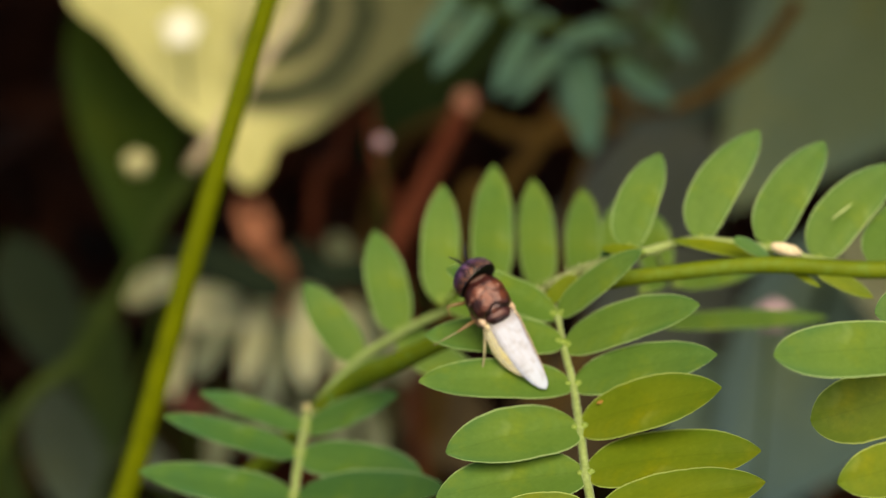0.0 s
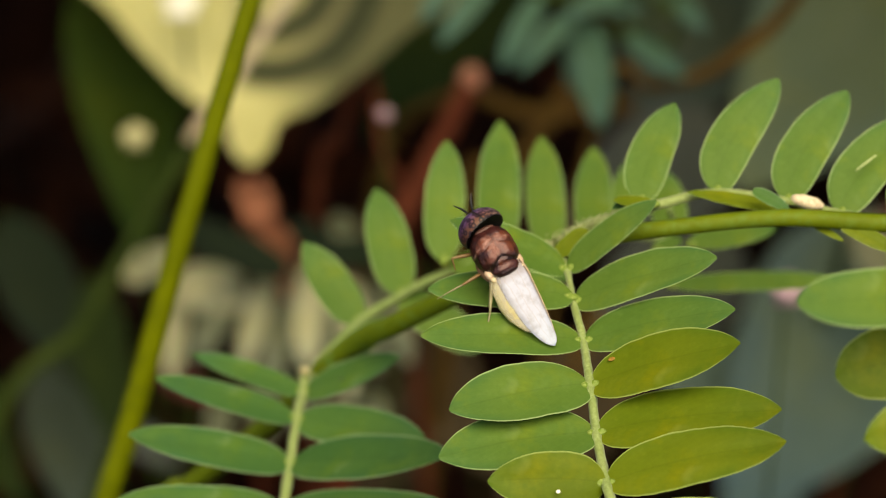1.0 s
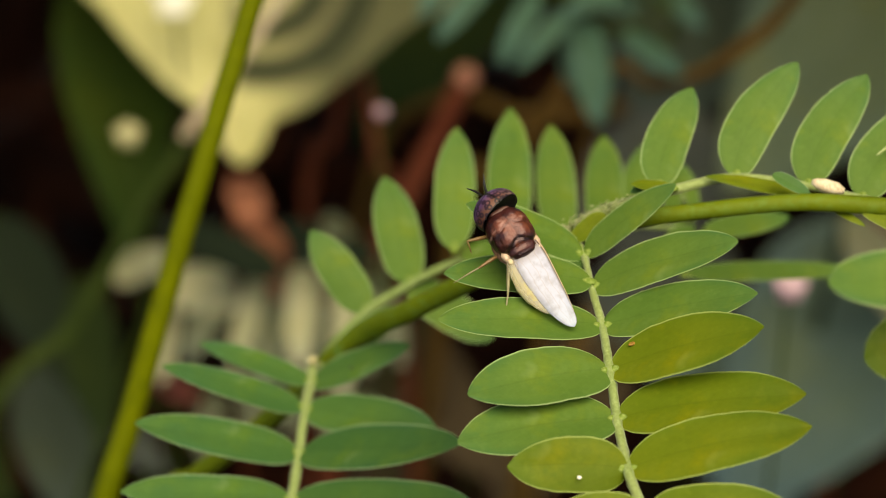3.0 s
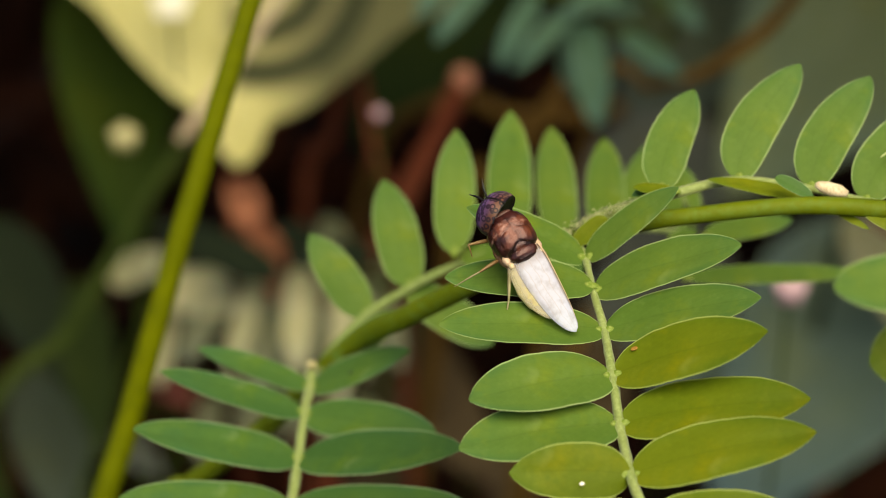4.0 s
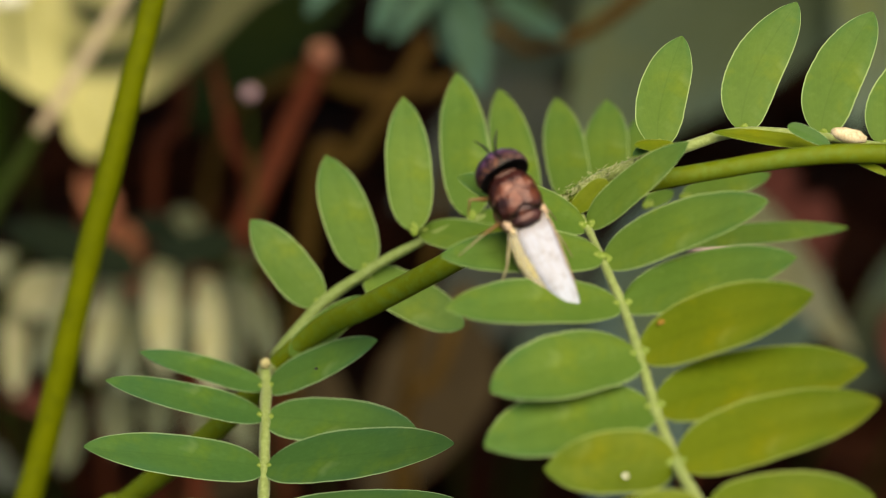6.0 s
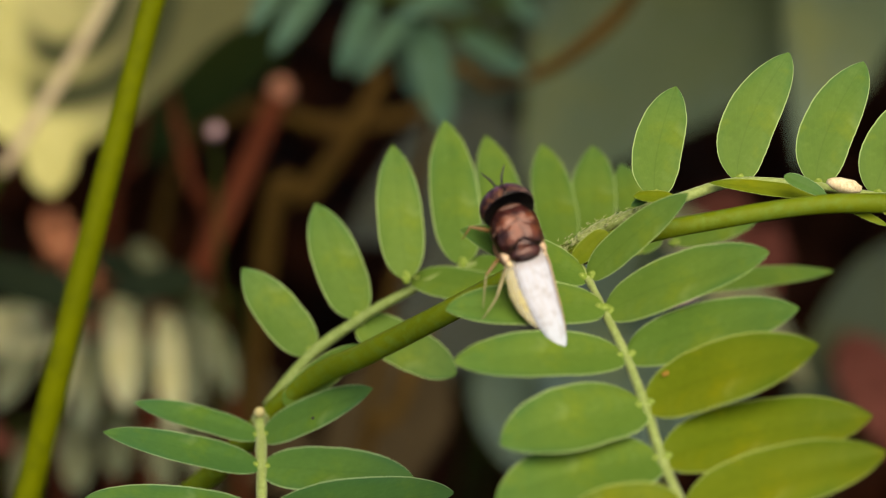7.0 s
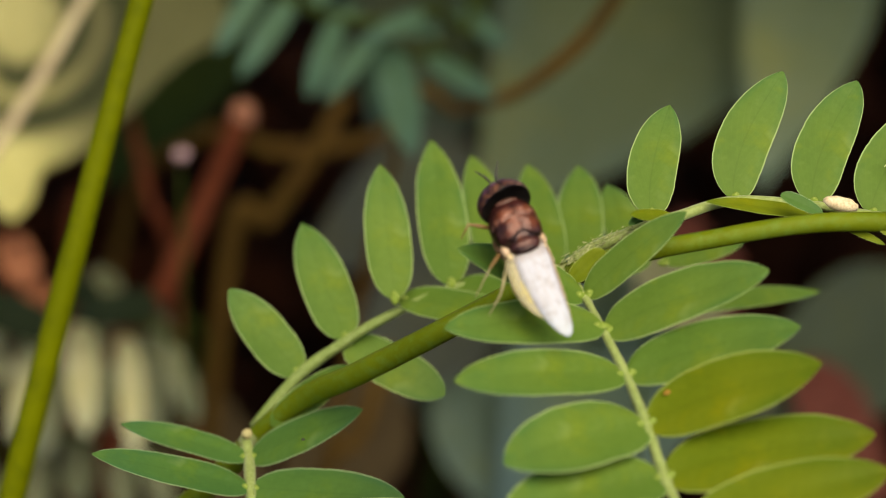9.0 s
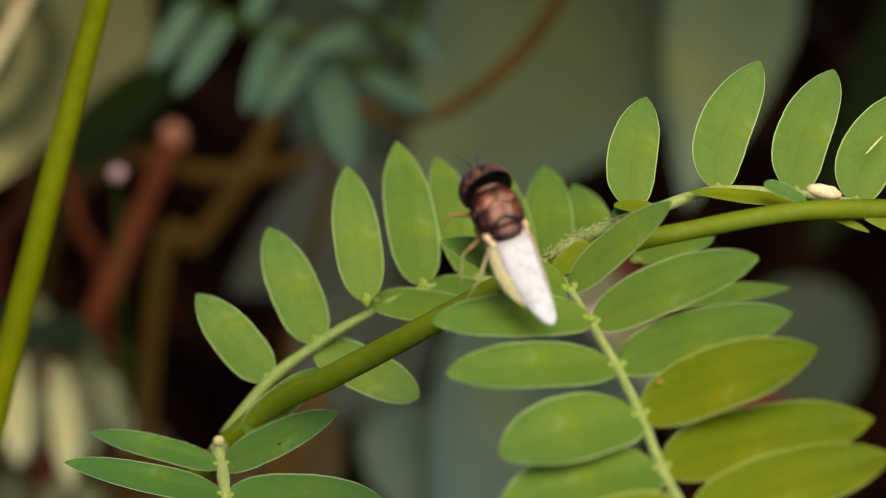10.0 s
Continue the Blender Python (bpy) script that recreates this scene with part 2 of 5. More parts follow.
def eye_material(name):
    """Compound eye: bronze with small dark wavy marks, purple in front, a black hind margin and a fine facet relief."""
    m, nt = shader(name)
    tc = nt.nodes.new("ShaderNodeTexCoord")
    sep = nt.nodes.new("ShaderNodeSeparateXYZ")
    nt.links.new(tc.outputs["Object"], sep.inputs[0])
    wob = maths(nt, "MULTIPLY", maths(nt, "SUBTRACT", grain(nt, 1400, 2.0), 0.5), 0.0004)
    side = maths(nt, "ADD", sep.outputs[0], wob)
    col = mixed(nt, ramp(nt, grain(nt, 900, 2.0), 0.35, 0.65), (0.050, 0.020, 0.016), (0.135, 0.060, 0.040))
    col = mixed(nt, maths(nt, "MULTIPLY", ramp(nt, side, 0.00025, 0.00090), 0.6), col, (0.120, 0.085, 0.095))
    front = ramp(nt, maths(nt, "ADD", sep.outputs[1], wob), 0.0, 0.00055)
    col = mixed(nt, maths(nt, "MULTIPLY", front, 0.85), col, (0.072, 0.042, 0.150))
    # dark winding marks, each a ring with a pale middle
    cell = node(nt, "ShaderNodeTexVoronoi", ("Vector", tc.outputs["Object"]), Scale=3600.0)
    ring = ramp(nt, maths(nt, "ABSOLUTE", maths(nt, "SUBTRACT", maths(nt, "ADD", cell.outputs[0], maths(nt, "MULTIPLY", wob, 900.0)), 0.42)), 0.22, 0.08)
    col = mixed(nt, maths(nt, "MULTIPLY", ring, 0.85), col, (0.010, 0.006, 0.014))
    rim = ramp(nt, maths(nt, "ADD", sep.outputs[1], maths(nt, "MULTIPLY", wob, 0.3)), -0.00021, -0.00027)
    col = mixed(nt, rim, col, (0.006, 0.005, 0.008))
    low = ramp(nt, maths(nt, "ADD", sep.outputs[2], wob), 0.00006, -0.00030)
    col = mixed(nt, maths(nt, "MULTIPLY", low, 0.9), col, (0.012, 0.008, 0.016))
    facet = node(nt, "ShaderNodeTexVoronoi", ("Vector", tc.outputs["Object"]), Scale=16000.0)
    bump = node(nt, "ShaderNodeBump", Strength=0.12, Distance=0.00002)
    nt.links.new(facet.outputs[0], bump.inputs["Height"])
    bsdf = node(nt, "ShaderNodeBsdfPrincipled", ("Base Color", col), ("Normal", bump.outputs[0]), Roughness=0.38)
    bsdf.inputs["Specular IOR Level"].default_value = 0.15
    out = nt.nodes.new("ShaderNodeOutputMaterial")
    nt.links.new(bsdf.outputs[0], out.inputs[0])
    return m


LEAF = leaf_material("leaflet_green", (0.08, 0.156, 0.026), (0.12, 0.2, 0.036), (0.20, 0.34, 0.09), (0.42, 0.54, 0.26))
LEAF_B = leaf_material("leaflet_blue_green", (0.050, 0.128, 0.034), (0.080, 0.168, 0.038), (0.16, 0.30, 0.09), (0.40, 0.54, 0.32))
LEAF_Y = leaf_material("leaflet_yellow_green", (0.102, 0.15, 0.008), (0.156, 0.196, 0.014), (0.24, 0.32, 0.06), (0.40, 0.48, 0.16))
STEM = plain_material("green_stem", (0.08, 0.11, 0.004), (0.106, 0.14, 0.006), 300, 0.6, 0.00006, c=(0.09, 0.145, 0.02), shine=0.12)
RACHIS = plain_material("hairy_rachis", (0.135, 0.185, 0.045), (0.190, 0.240, 0.075), 700, 0.65, 0.00012, c=(0.25, 0.32, 0.12), sheen=0.15)
PALE_RACHIS = plain_material("pale_rachis", (0.1, 0.15, 0.032), (0.14, 0.198, 0.052), 700, 0.65, 0.00012, c=(0.20, 0.26, 0.10), sheen=0.05)
PAD = plain_material("leaf_pad", (0.10, 0.16, 0.022), (0.14, 0.20, 0.035), 900, 0.7, 0.0001, c=(0.22, 0.28, 0.08), shine=0.15)
STALK = plain_material("olive_stalk", (0.094, 0.112, 0.002), (0.124, 0.142, 0.003), 120, 0.55, 0.00006, c=(0.070, 0.086, 0.002), shine=0.10)
# stalks behind the branch, their shade put into the base colour
SHADE_STALK = plain_material("shade_toned_stalk", (0.02, 0.034, 0.006), (0.034, 0.05, 0.01), 90, 0.7, 0.0001, c=(0.012, 0.02, 0.004), shine=0.05)
DEAD_DARK = plain_material("dead_red_brown_leaf", (0.11, 0.034, 0.028), (0.16, 0.052, 0.042), 60, 0.8, 0.0004, c=(0.05, 0.016, 0.012), shine=0.05)
FUZZ = plain_material("pale_fuzz", (0.26, 0.31, 0.12), (0.44, 0.46, 0.27), 2500, 0.8, 0.0001, c=(0.20, 0.24, 0.09))
BUD_TAN = plain_material("tan_bud", (0.30, 0.26, 0.13), (0.42, 0.36, 0.21), 1500, 0.75, 0.0001, c=(0.22, 0.24, 0.09), shine=0.15)
DRY_BUD = plain_material("dry_stipule", (0.55, 0.44, 0.30), (0.70, 0.60, 0.46), 1200, 0.7, 0.0001, c=(0.30, 0.20, 0.12))
BLACK = plain_material("black_shell", (0.006, 0.005, 0.006), (0.010, 0.008, 0.008), 900, 0.35, 0.00003)
THORAX = thorax_material("dark_copper_body")
EYE = eye_material("compound_eye")
ABDOMEN = plain_material("amber_abdomen", (0.34, 0.3, 0.15), (0.44, 0.4, 0.22), 800, 0.4, 0.00004, c=(0.28, 0.22, 0.10))
LEG = plain_material("amber_leg", (0.14, 0.13, 0.066), (0.22, 0.2, 0.11), 1500, 0.4, 0.00003, c=(0.20, 0.16, 0.08))
LEG_DARK = plain_material("brown_leg", (0.1, 0.06, 0.022), (0.17, 0.105, 0.042), 1500, 0.4, 0.00003, c=(0.14, 0.06, 0.02))
COLLAR = plain_material("red_brown_collar", (0.03, 0.010, 0.009), (0.09, 0.035, 0.028), 1800, 0.5, 0.00004, c=(0.05, 0.02, 0.016))
KNOB = plain_material("cream_knob", (0.44, 0.37, 0.25), (0.56, 0.48, 0.34), 1800, 0.45, 0.00003, c=(0.5, 0.34, 0.16))
FLANK = plain_material("brown_flank", (0.16, 0.075, 0.045), (0.36, 0.22, 0.15), 1300, 0.5, 0.00005, c=(0.03, 0.012, 0.010))
JOINT = plain_material("pale_joint", (0.33, 0.215, 0.155), (0.47, 0.35, 0.27), 1500, 0.45, 0.00003, c=(0.45, 0.28, 0.14))
WING = wing_material("milky_wing", (0.50, 0.52, 0.68), 0.26, (0.46, 0.55, 0.74))
WING_UNDER = wing_material("amber_wing", (0.52, 0.47, 0.31), 0.38, (0.60, 0.55, 0.42))
HAIR = plain_material("short_hair", (0.10, 0.06, 0.03), (0.16, 0.09, 0.05), 900, 0.5, 0.00003)
MARK = plain_material("brown_blotch", (0.22, 0.11, 0.015), (0.32, 0.18, 0.02), 3000, 0.7, 0.00003)
PALE_MARK = plain_material("pale_scar", (0.36, 0.44, 0.18), (0.46, 0.52, 0.26), 2000, 0.7, 0.00003)
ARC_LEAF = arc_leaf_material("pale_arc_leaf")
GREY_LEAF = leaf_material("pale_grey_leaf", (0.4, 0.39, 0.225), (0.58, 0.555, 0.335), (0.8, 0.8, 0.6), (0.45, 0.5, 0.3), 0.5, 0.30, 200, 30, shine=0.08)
# sage copy of the pale leaf, with shade put into its colour
SHADED_SAGE = leaf_material("shaded_sage_leaf", (0.15, 0.165, 0.1), (0.23, 0.245, 0.15), (0.4, 0.4, 0.3), (0.25, 0.3, 0.18), 0.5, 0.30, 200, 30, shine=0.08)
# leaf green lowered so that deep shade is part of the colour
SHADE_GREEN = leaf_material("shade_toned_green_leaf", (0.013, 0.023, 0.005), (0.022, 0.036, 0.008), (0.05, 0.05, 0.01), (0.02, 0.03, 0.01), 0.8, 0.15, 200, 25, shine=0.08)
TEAL_LEAF = leaf_material("blue_green_leaf", (0.054, 0.112, 0.074), (0.08, 0.15, 0.1), (0.06, 0.11, 0.07), (0.08, 0.12, 0.07), 0.55, 0.25, 200, 30, shine=0.08)
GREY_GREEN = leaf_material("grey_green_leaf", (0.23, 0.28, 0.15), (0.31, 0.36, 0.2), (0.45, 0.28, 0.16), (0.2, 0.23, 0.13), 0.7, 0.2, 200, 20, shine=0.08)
BROAD_SAGE = leaf_material("dull_sage_leaf", (0.14, 0.175, 0.09), (0.20, 0.235, 0.125), (0.3, 0.14, 0.08), (0.1, 0.12, 0.07), 0.7, 0.2, 200, 20, shine=0.08)
# blue-green leaves low down, again with shade put into the colour
SHADE_TEAL = leaf_material("shade_toned_teal_leaf", (0.009, 0.015, 0.008), (0.016, 0.024, 0.013), (0.03, 0.05, 0.03), (0.02, 0.03, 0.02), 0.8, 0.15, 200, 25, shine=0.06)
DULL_LEAF = leaf_material("dull_green_leaf", (0.048, 0.066, 0.046), (0.076, 0.098, 0.068), (0.14, 0.18, 0.09), (0.12, 0.15, 0.08), 0.6, 0.2, 200, 20, shine=0.08)
MIST_LEAF = leaf_material("blue_grey_leaf", (0.066, 0.106, 0.086), (0.104, 0.15, 0.122), (0.2, 0.25, 0.18), (0.15, 0.2, 0.14), 0.6, 0.2, 200, 20, shine=0.08)
BROWN_LEAF = plain_material("dull_brown_leaf", (0.04, 0.028, 0.015), (0.068, 0.048, 0.026), 60, 0.8, 0.0004, c=(0.03, 0.022, 0.014), shine=0.05)
HAZE_LEAF = leaf_material("grey_brown_leaf", (0.05, 0.058, 0.048), (0.078, 0.088, 0.074), (0.15, 0.14, 0.1), (0.12, 0.12, 0.1), 0.6, 0.2, 200, 20, shine=0.08)
# green of the broad leaf behind, its deep shade put into the colour
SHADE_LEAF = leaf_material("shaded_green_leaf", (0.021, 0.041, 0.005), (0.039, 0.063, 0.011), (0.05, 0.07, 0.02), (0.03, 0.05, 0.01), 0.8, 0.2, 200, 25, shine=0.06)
MID_DULL = leaf_material("dull_olive_leaf", (0.17, 0.17, 0.10), (0.24, 0.24, 0.14), (0.2, 0.2, 0.12), (0.15, 0.15, 0.1), 0.7, 0.2, 200, 20, shine=0.08)
DEAD_LEAF = plain_material("dead_orange_leaf", (0.09, 0.03, 0.018), (0.5, 0.205, 0.118), 330, 0.7, 0.0008, c=(0.07, 0.022, 0.012), fine=2.5, shine=0.05)
TWIG = plain_material("red_brown_twig", (0.085, 0.02, 0.01), (0.145, 0.038, 0.019), 90, 0.75, 0.0003, c=(0.06, 0.02, 0.012), shine=0.05)
TWIG_OCHRE = plain_material("ochre_twig", (0.06, 0.034, 0.008), (0.105, 0.06, 0.015), 90, 0.75, 0.0003, c=(0.08, 0.04, 0.012), shine=0.05)
PINK_WOOD = plain_material("pale_pink_wood", (0.27, 0.105, 0.07), (0.36, 0.165, 0.115), 120, 0.8, 0.0003, c=(0.24, 0.09, 0.06), shine=0.05)
STRAW = plain_material("dry_straw", (0.4, 0.33, 0.2), (0.52, 0.44, 0.29), 90, 0.6, 0.0002, c=(0.35, 0.22, 0.16))
PETAL = plain_material("pink_petal", (0.42, 0.26, 0.32), (0.52, 0.36, 0.41), 200, 0.5, 0.0001)
WHITE_BIT = plain_material("glint_and_speck_white", (0.80, 0.78, 0.66), (0.86, 0.84, 0.74), 200, 0.4, 0.0001, c=(0.7, 0.66, 0.5))
YELLOW_BIT = plain_material("straw_yellow_spot", (0.46, 0.42, 0.22), (0.55, 0.51, 0.29), 200, 0.5, 0.0001, c=(0.4, 0.36, 0.14))
# soil, litter and undergrowth: the gloom under the plants is in these colours
SOIL = plain_material("shade_dark_soil", (0.009, 0.0035, 0.002), (0.022, 0.0075, 0.004), 14, 0.9, 0.004, 0.8, c=(0.007, 0.003, 0.002), shine=0.05)
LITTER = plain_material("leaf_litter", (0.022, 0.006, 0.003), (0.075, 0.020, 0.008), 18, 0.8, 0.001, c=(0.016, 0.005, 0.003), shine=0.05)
SHADE_GROWTH = plain_material("shade_dark_undergrowth", (0.008, 0.003, 0.002), (0.040, 0.012, 0.005), 10, 0.8, 0.001, c=(0.010, 0.003, 0.002), shine=0.05)
WEEDS = plain_material("dark_foliage", (0.020, 0.032, 0.012), (0.050, 0.070, 0.030), 6, 0.7, 0.001, c=(0.014, 0.022, 0.012), shine=0.05)


# ---- builders; lengths in millimetres ----
MM = 0.001


def mm(p):
    return Vector(p) * MM


def part(name, bm, material, parent=None, label=""):
    """Link a bmesh as one mesh object under a thing or a part."""
    me = bpy.data.meshes.new(name)
    bm.to_mesh(me)
    bm.free()
    for poly in me.polygons:
        poly.use_smooth = True
    for one in material if isinstance(material, (list, tuple)) else (material,):
        me.materials.append(one)
    ob = new(name, me)
    if parent:
        ob.parent = parent
    if label:
        tagged(ob, label)
    return ob


def thing(name, label, category, group="", at=(0, 0, 0)):
    ob = new(name)
    ob.empty_display_size = 0.01
    ob.location = mm(at)
    return tagged(ob, label, category, group)


def spline(points, steps):
    """Catmull-Rom through the points."""
    pts = [Vector(p) for p in points]
    pts = [2 * pts[0] - pts[1], *pts, 2 * pts[-1] - pts[-2]]
    out = []
    for i in range(1, len(pts) - 2):
        a, b, c, d = pts[i - 1 : i + 3]
        for k in range(steps):
            t = k / steps
            out.append(0.5 * (2 * b + (c - a) * t + (2 * a - 5 * b + 4 * c - d) * t * t + (3 * b - a - 3 * c + d) * t**3))
    return out + [pts[-2]]


def tube(bm, points, radii, sides=10, steps=6, ridges=0.05, lumps=0.04):
    """A closed tube along a smooth curve, ribbed lengthwise, in millimetres."""
    path = spline(points, steps)
    rad = [v.x for v in spline([(r, 0, 0) for r in radii], steps)]
    up = Vector((0.13, 0.31, 0.94))
    rings = []
    for i, p in enumerate(path):
        way = (path[min(i + 1, len(path) - 1)] - path[max(i - 1, 0)]).normalized()
        a = way.cross(up).normalized()
        b = a.cross(way).normalized()
        up = b
        ring = []
        for s in range(sides):
            ang = 2 * math.pi * s / sides
            r = rad[i] * (1 + ridges * math.cos(5 * ang) + lumps * noise.noise(p * 1.3 + Vector((s, 0, 0))))
            ring.append(bm.verts.new((p + a * math.cos(ang) * r + b * math.sin(ang) * r) * MM))
        rings.append(ring)
    for one, two in zip(rings, rings[1:]):
        for s in range(sides):
            bm.faces.new((one[s], one[(s + 1) % sides], two[(s + 1) % sides], two[s]))
    bm.faces.new(rings[0][::-1])
    bm.faces.new(rings[-1])


def stalk(name, points, radii, material, parent, label="", lumps=0.04):
    bm = bmesh.new()
    tube(bm, points, radii, lumps=lumps)
    return part(name, bm, material, parent, label)


def outline(u, point=0.74):
    """Half width of an oblong leaflet along its length."""
    if u < 0.42:
        return max(0.0, 1 - (1 - u / 0.42) ** 2.9) ** 0.52
    return max(0.0, 1 - ((u - 0.42) / 0.58) ** 2.45) ** point


def acute(u):
    """Half width of an oblong leaflet that narrows to a small point."""
    if u < 0.42:
        return outline(u)
    return max(0.0, 1 - ((u - 0.42) / 0.58) ** 2.5) ** 0.82


def oblong(u):
    """Half width of a blunt oblong leaflet."""
    if u < 0.42:
        return outline(u)
    return max(0.0, 1 - ((u - 0.42) / 0.58) ** 2.9) ** 0.60


def ragged(u):
    """Half width of a shrivelled leaf."""
    return max(0.0, math.sin(math.pi * u**0.8)) ** 0.6 * (0.68 + 0.22 * math.sin(11 * u + 0.6) + 0.10 * math.sin(27 * u))


def ovate(u):
    """Half width of a broad leaf."""
    return max(0.0, math.sin(math.pi * u**0.72)) ** 0.8 * (1 - 0.25 * u)


def blade(bm, length, width, fold, bend, shape, thick=0.11, nu=40, nv=8, ripple=0.032, seed=0.0, sweep=0.0):
    """A leaf blade along +x, its face up, with an upper and a lower skin that meet at the rim."""
    uv = bm.loops.layers.uv.new("blade")
    layers = []
    for skin in (1, -1):
        rows = []
        for i in range(nu + 1):
            u = i / nu
            h = shape(min(max(u, 0.004), 0.996)) * width / 2
            row = []
            for j in range(nv + 1):
                v = 2 * j / nv - 1
                wob = 1 + 0.022 * noise.noise(Vector((u * 9, seed, v))) + 0.018 * noise.noise(Vector((u * 46, seed * 2, v)))
                y = v * h * wob
                side = sweep * width * math.sin(math.pi * u**0.75)
                z = fold * abs(y) - bend * length * (u * u - 0.25 * u) * 1.0
                z += ripple * width * noise.noise(Vector((u * 3.0, v * 1.1, seed)))
                z -= 0.013 * width * math.exp(-((v / 0.09) ** 2)) * math.sin(math.pi * u) ** 0.5
                z += skin * thick / 2 * (1 - abs(v) ** 3)
                co = Vector((u * length, y + side, z)) * MM
                if skin < 0 and j in (0, nv):
                    row.append(layers[0][i][j])
                else:
                    row.append(bm.verts.new(co))
            rows.append(row)
        layers.append(rows)
    for skin, rows in zip((1, -1), layers):
        for i in range(nu):
            for j in range(nv):
                quad = [(i, j), (i + 1, j), (i + 1, j + 1), (i, j + 1)]
                if skin < 0:
                    quad.reverse()
                f = bm.faces.new([rows[a][b] for a, b in quad])
                for loop, (a, b) in zip(f.loops, quad):
                    loop[uv].uv = (a / nu, b / nv)
    for rows in layers[:1]:
        for i in range(nu):
            for j in (0, nv):
                bm.edges.get((rows[i][j], rows[i + 1][j])).smooth = False


def blade_frame(base, tip, face):
    x = (Vector(tip) - Vector(base)).normalized()
    z = Vector(face)
    z = (z - x * z.dot(x)).normalized()
    y = z.cross(x)
    m = Matrix((x, y, z)).transposed().to_4x4()
    m.translation = mm(base)
    return m


leaf_count = [0]


def leaflet(parent, base, tip, width, face, material, fold=0.12, bend=0.05, shape=outline, name="leaflet", label="", thick=0.05, joint=False, sweep=0.0):
    leaf_count[0] += 1
    bm = bmesh.new()
    length = (Vector(tip) - Vector(base)).length
    rnd = random.Random(leaf_count[0])
    blade(bm, length, width, fold * rnd.uniform(0.5, 1.4), bend * rnd.uniform(0.3, 1.5), shape, thick, seed=leaf_count[0] * 3.7, sweep=sweep)
    ob = part(name, bm, material, parent, label)
    ob.matrix_basis = blade_frame(base, tip, face)
    if joint:
        bm = bmesh.new()
        ball(bm, (0.10, 0, -0.02), (0.42, 0.25, 0.16), None, 12, 8, lambda d: 0.15 * noise.noise(d * 2.5 + Vector((leaf_count[0], 0, 0))))
        part("leaf_joint", bm, PAD, parent).matrix_basis = ob.matrix_basis
    return ob


def ball(bm, centre, radii, turn=None, seg=20, rings=14, dent=None):
    """An ellipsoid in millimetres, its surface moved by dent(direction) as a share of the radius."""
    res = bmesh.ops.create_uvsphere(bm, u_segments=seg, v_segments=rings, radius=1.0)
    for v in res["verts"]:
        d = v.co.normalized()
        k = 1 + (dent(d) if dent else 0)
        p = Vector((d.x * radii[0], d.y * radii[1], d.z * radii[2])) * k
        if turn:
            p = turn @ p
        v.co = (p + Vector(centre)) * MM
    return res["verts"]


def between(points):
    """A smooth function of 0..1 through (place, value) pairs."""
    xs, ys = [p[0] for p in points], [p[1] for p in points]

    def value(u):
        k = max(i for i in range(len(xs) - 1) if xs[i] <= u or i == 0)
        t = min(1.0, (u - xs[k]) / (xs[k + 1] - xs[k]))
        m0 = (ys[k + 1] - ys[max(k - 1, 0)]) / (xs[k + 1] - xs[max(k - 1, 0)])
        k2 = min(k + 2, len(xs) - 1)
        m1 = (ys[k2] - ys[k]) / (xs[k2] - xs[k])
        h = xs[k + 1] - xs[k]
        return (2 * t**3 - 3 * t**2 + 1) * ys[k] + (t**3 - 2 * t**2 + t) * h * m0 + (3 * t**2 - 2 * t**3) * ys[k + 1] + (t**3 - t**2) * h * m1

    return value


# ---- ground ----
def build_ground():
    bm = bmesh.new()
    n = 70
    edge = [0.0]
    for i in range(1, n // 2 + 1):
        edge.append(edge[-1] + 0.012 * 1.245**i)
    axis = [-e for e in reversed(edge[1:])] + edge
    grid = []
    for x in axis:
        row = []
        for y in axis:
            near = math.exp(-(x * x + y * y) / 4)
            z = near * 0.012 * noise.fractal(Vector((x * 9, y * 9, 0)), 0.9, 2.0, 4) - 0.004
            row.append(bm.verts.new((x, y + 0.2, z)))
        grid.append(row)
    for i in range(len(axis) - 1):
        for j in range(len(axis) - 1):
            bm.faces.new((grid[i][j], grid[i + 1][j], grid[i + 1][j + 1], grid[i][j + 1]))
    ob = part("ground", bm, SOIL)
    tagged(ob, "bare soil under the low plants, darkened for shade", "ground", kind="structure")


build_ground()


# ---- the legume branch with the fly ----
legume = thing("legume_branch", "fresh green pinnate legume branch with oblong leaflets on a smooth stem", "plant", at=(0, 0, 0))
# the main stem and the rachis of each pinna
stem = stalk('stem', [(31.4, -4.7, 302.2), (24.3, -5.1, 301.6), (17.4, -4.9, 301.8), (11.3, -4.7, 301.0), (8.7, -4.2, 300.3), (6.6, -4.0, 299.5), (4.6, -1.6, 297.5), (-0.0, 1.1, 293.15), (-3.2, 3.7, 289.7), (-6.3, 7.3, 285.6), (-11.3, 9.7, 278.6), (-16.7, 12.8, 271.8), (-24.6, 16.5, 262.1), (-75, 40, 190), (-88, 60, 80), (-90, 64, -4)], [0.5, 0.5, 0.47, 0.45, 0.55, 0.58, 0.52, 0.60, 0.62, 0.64, 0.66, 0.66, 0.68, 0.8, 0.9, 1.0], STEM, legume)
rachis_a = stalk('rachis', [(5.9, -4.4, 299.4), (6.3, -5.6, 299.0), (6.5, -8.6, 298.9), (6.9, -11.4, 298.3), (7.1, -14.5, 297.7), (7.3, -17.2, 296.7), (7.6, -20.6, 296.1), (8.2, -23.8, 295.7), (8.6, -27.0, 295.3)], [0.2, 0.18, 0.2, 0.22, 0.23, 0.24, 0.25, 0.25, 0.22], RACHIS, legume, lumps=0.3)
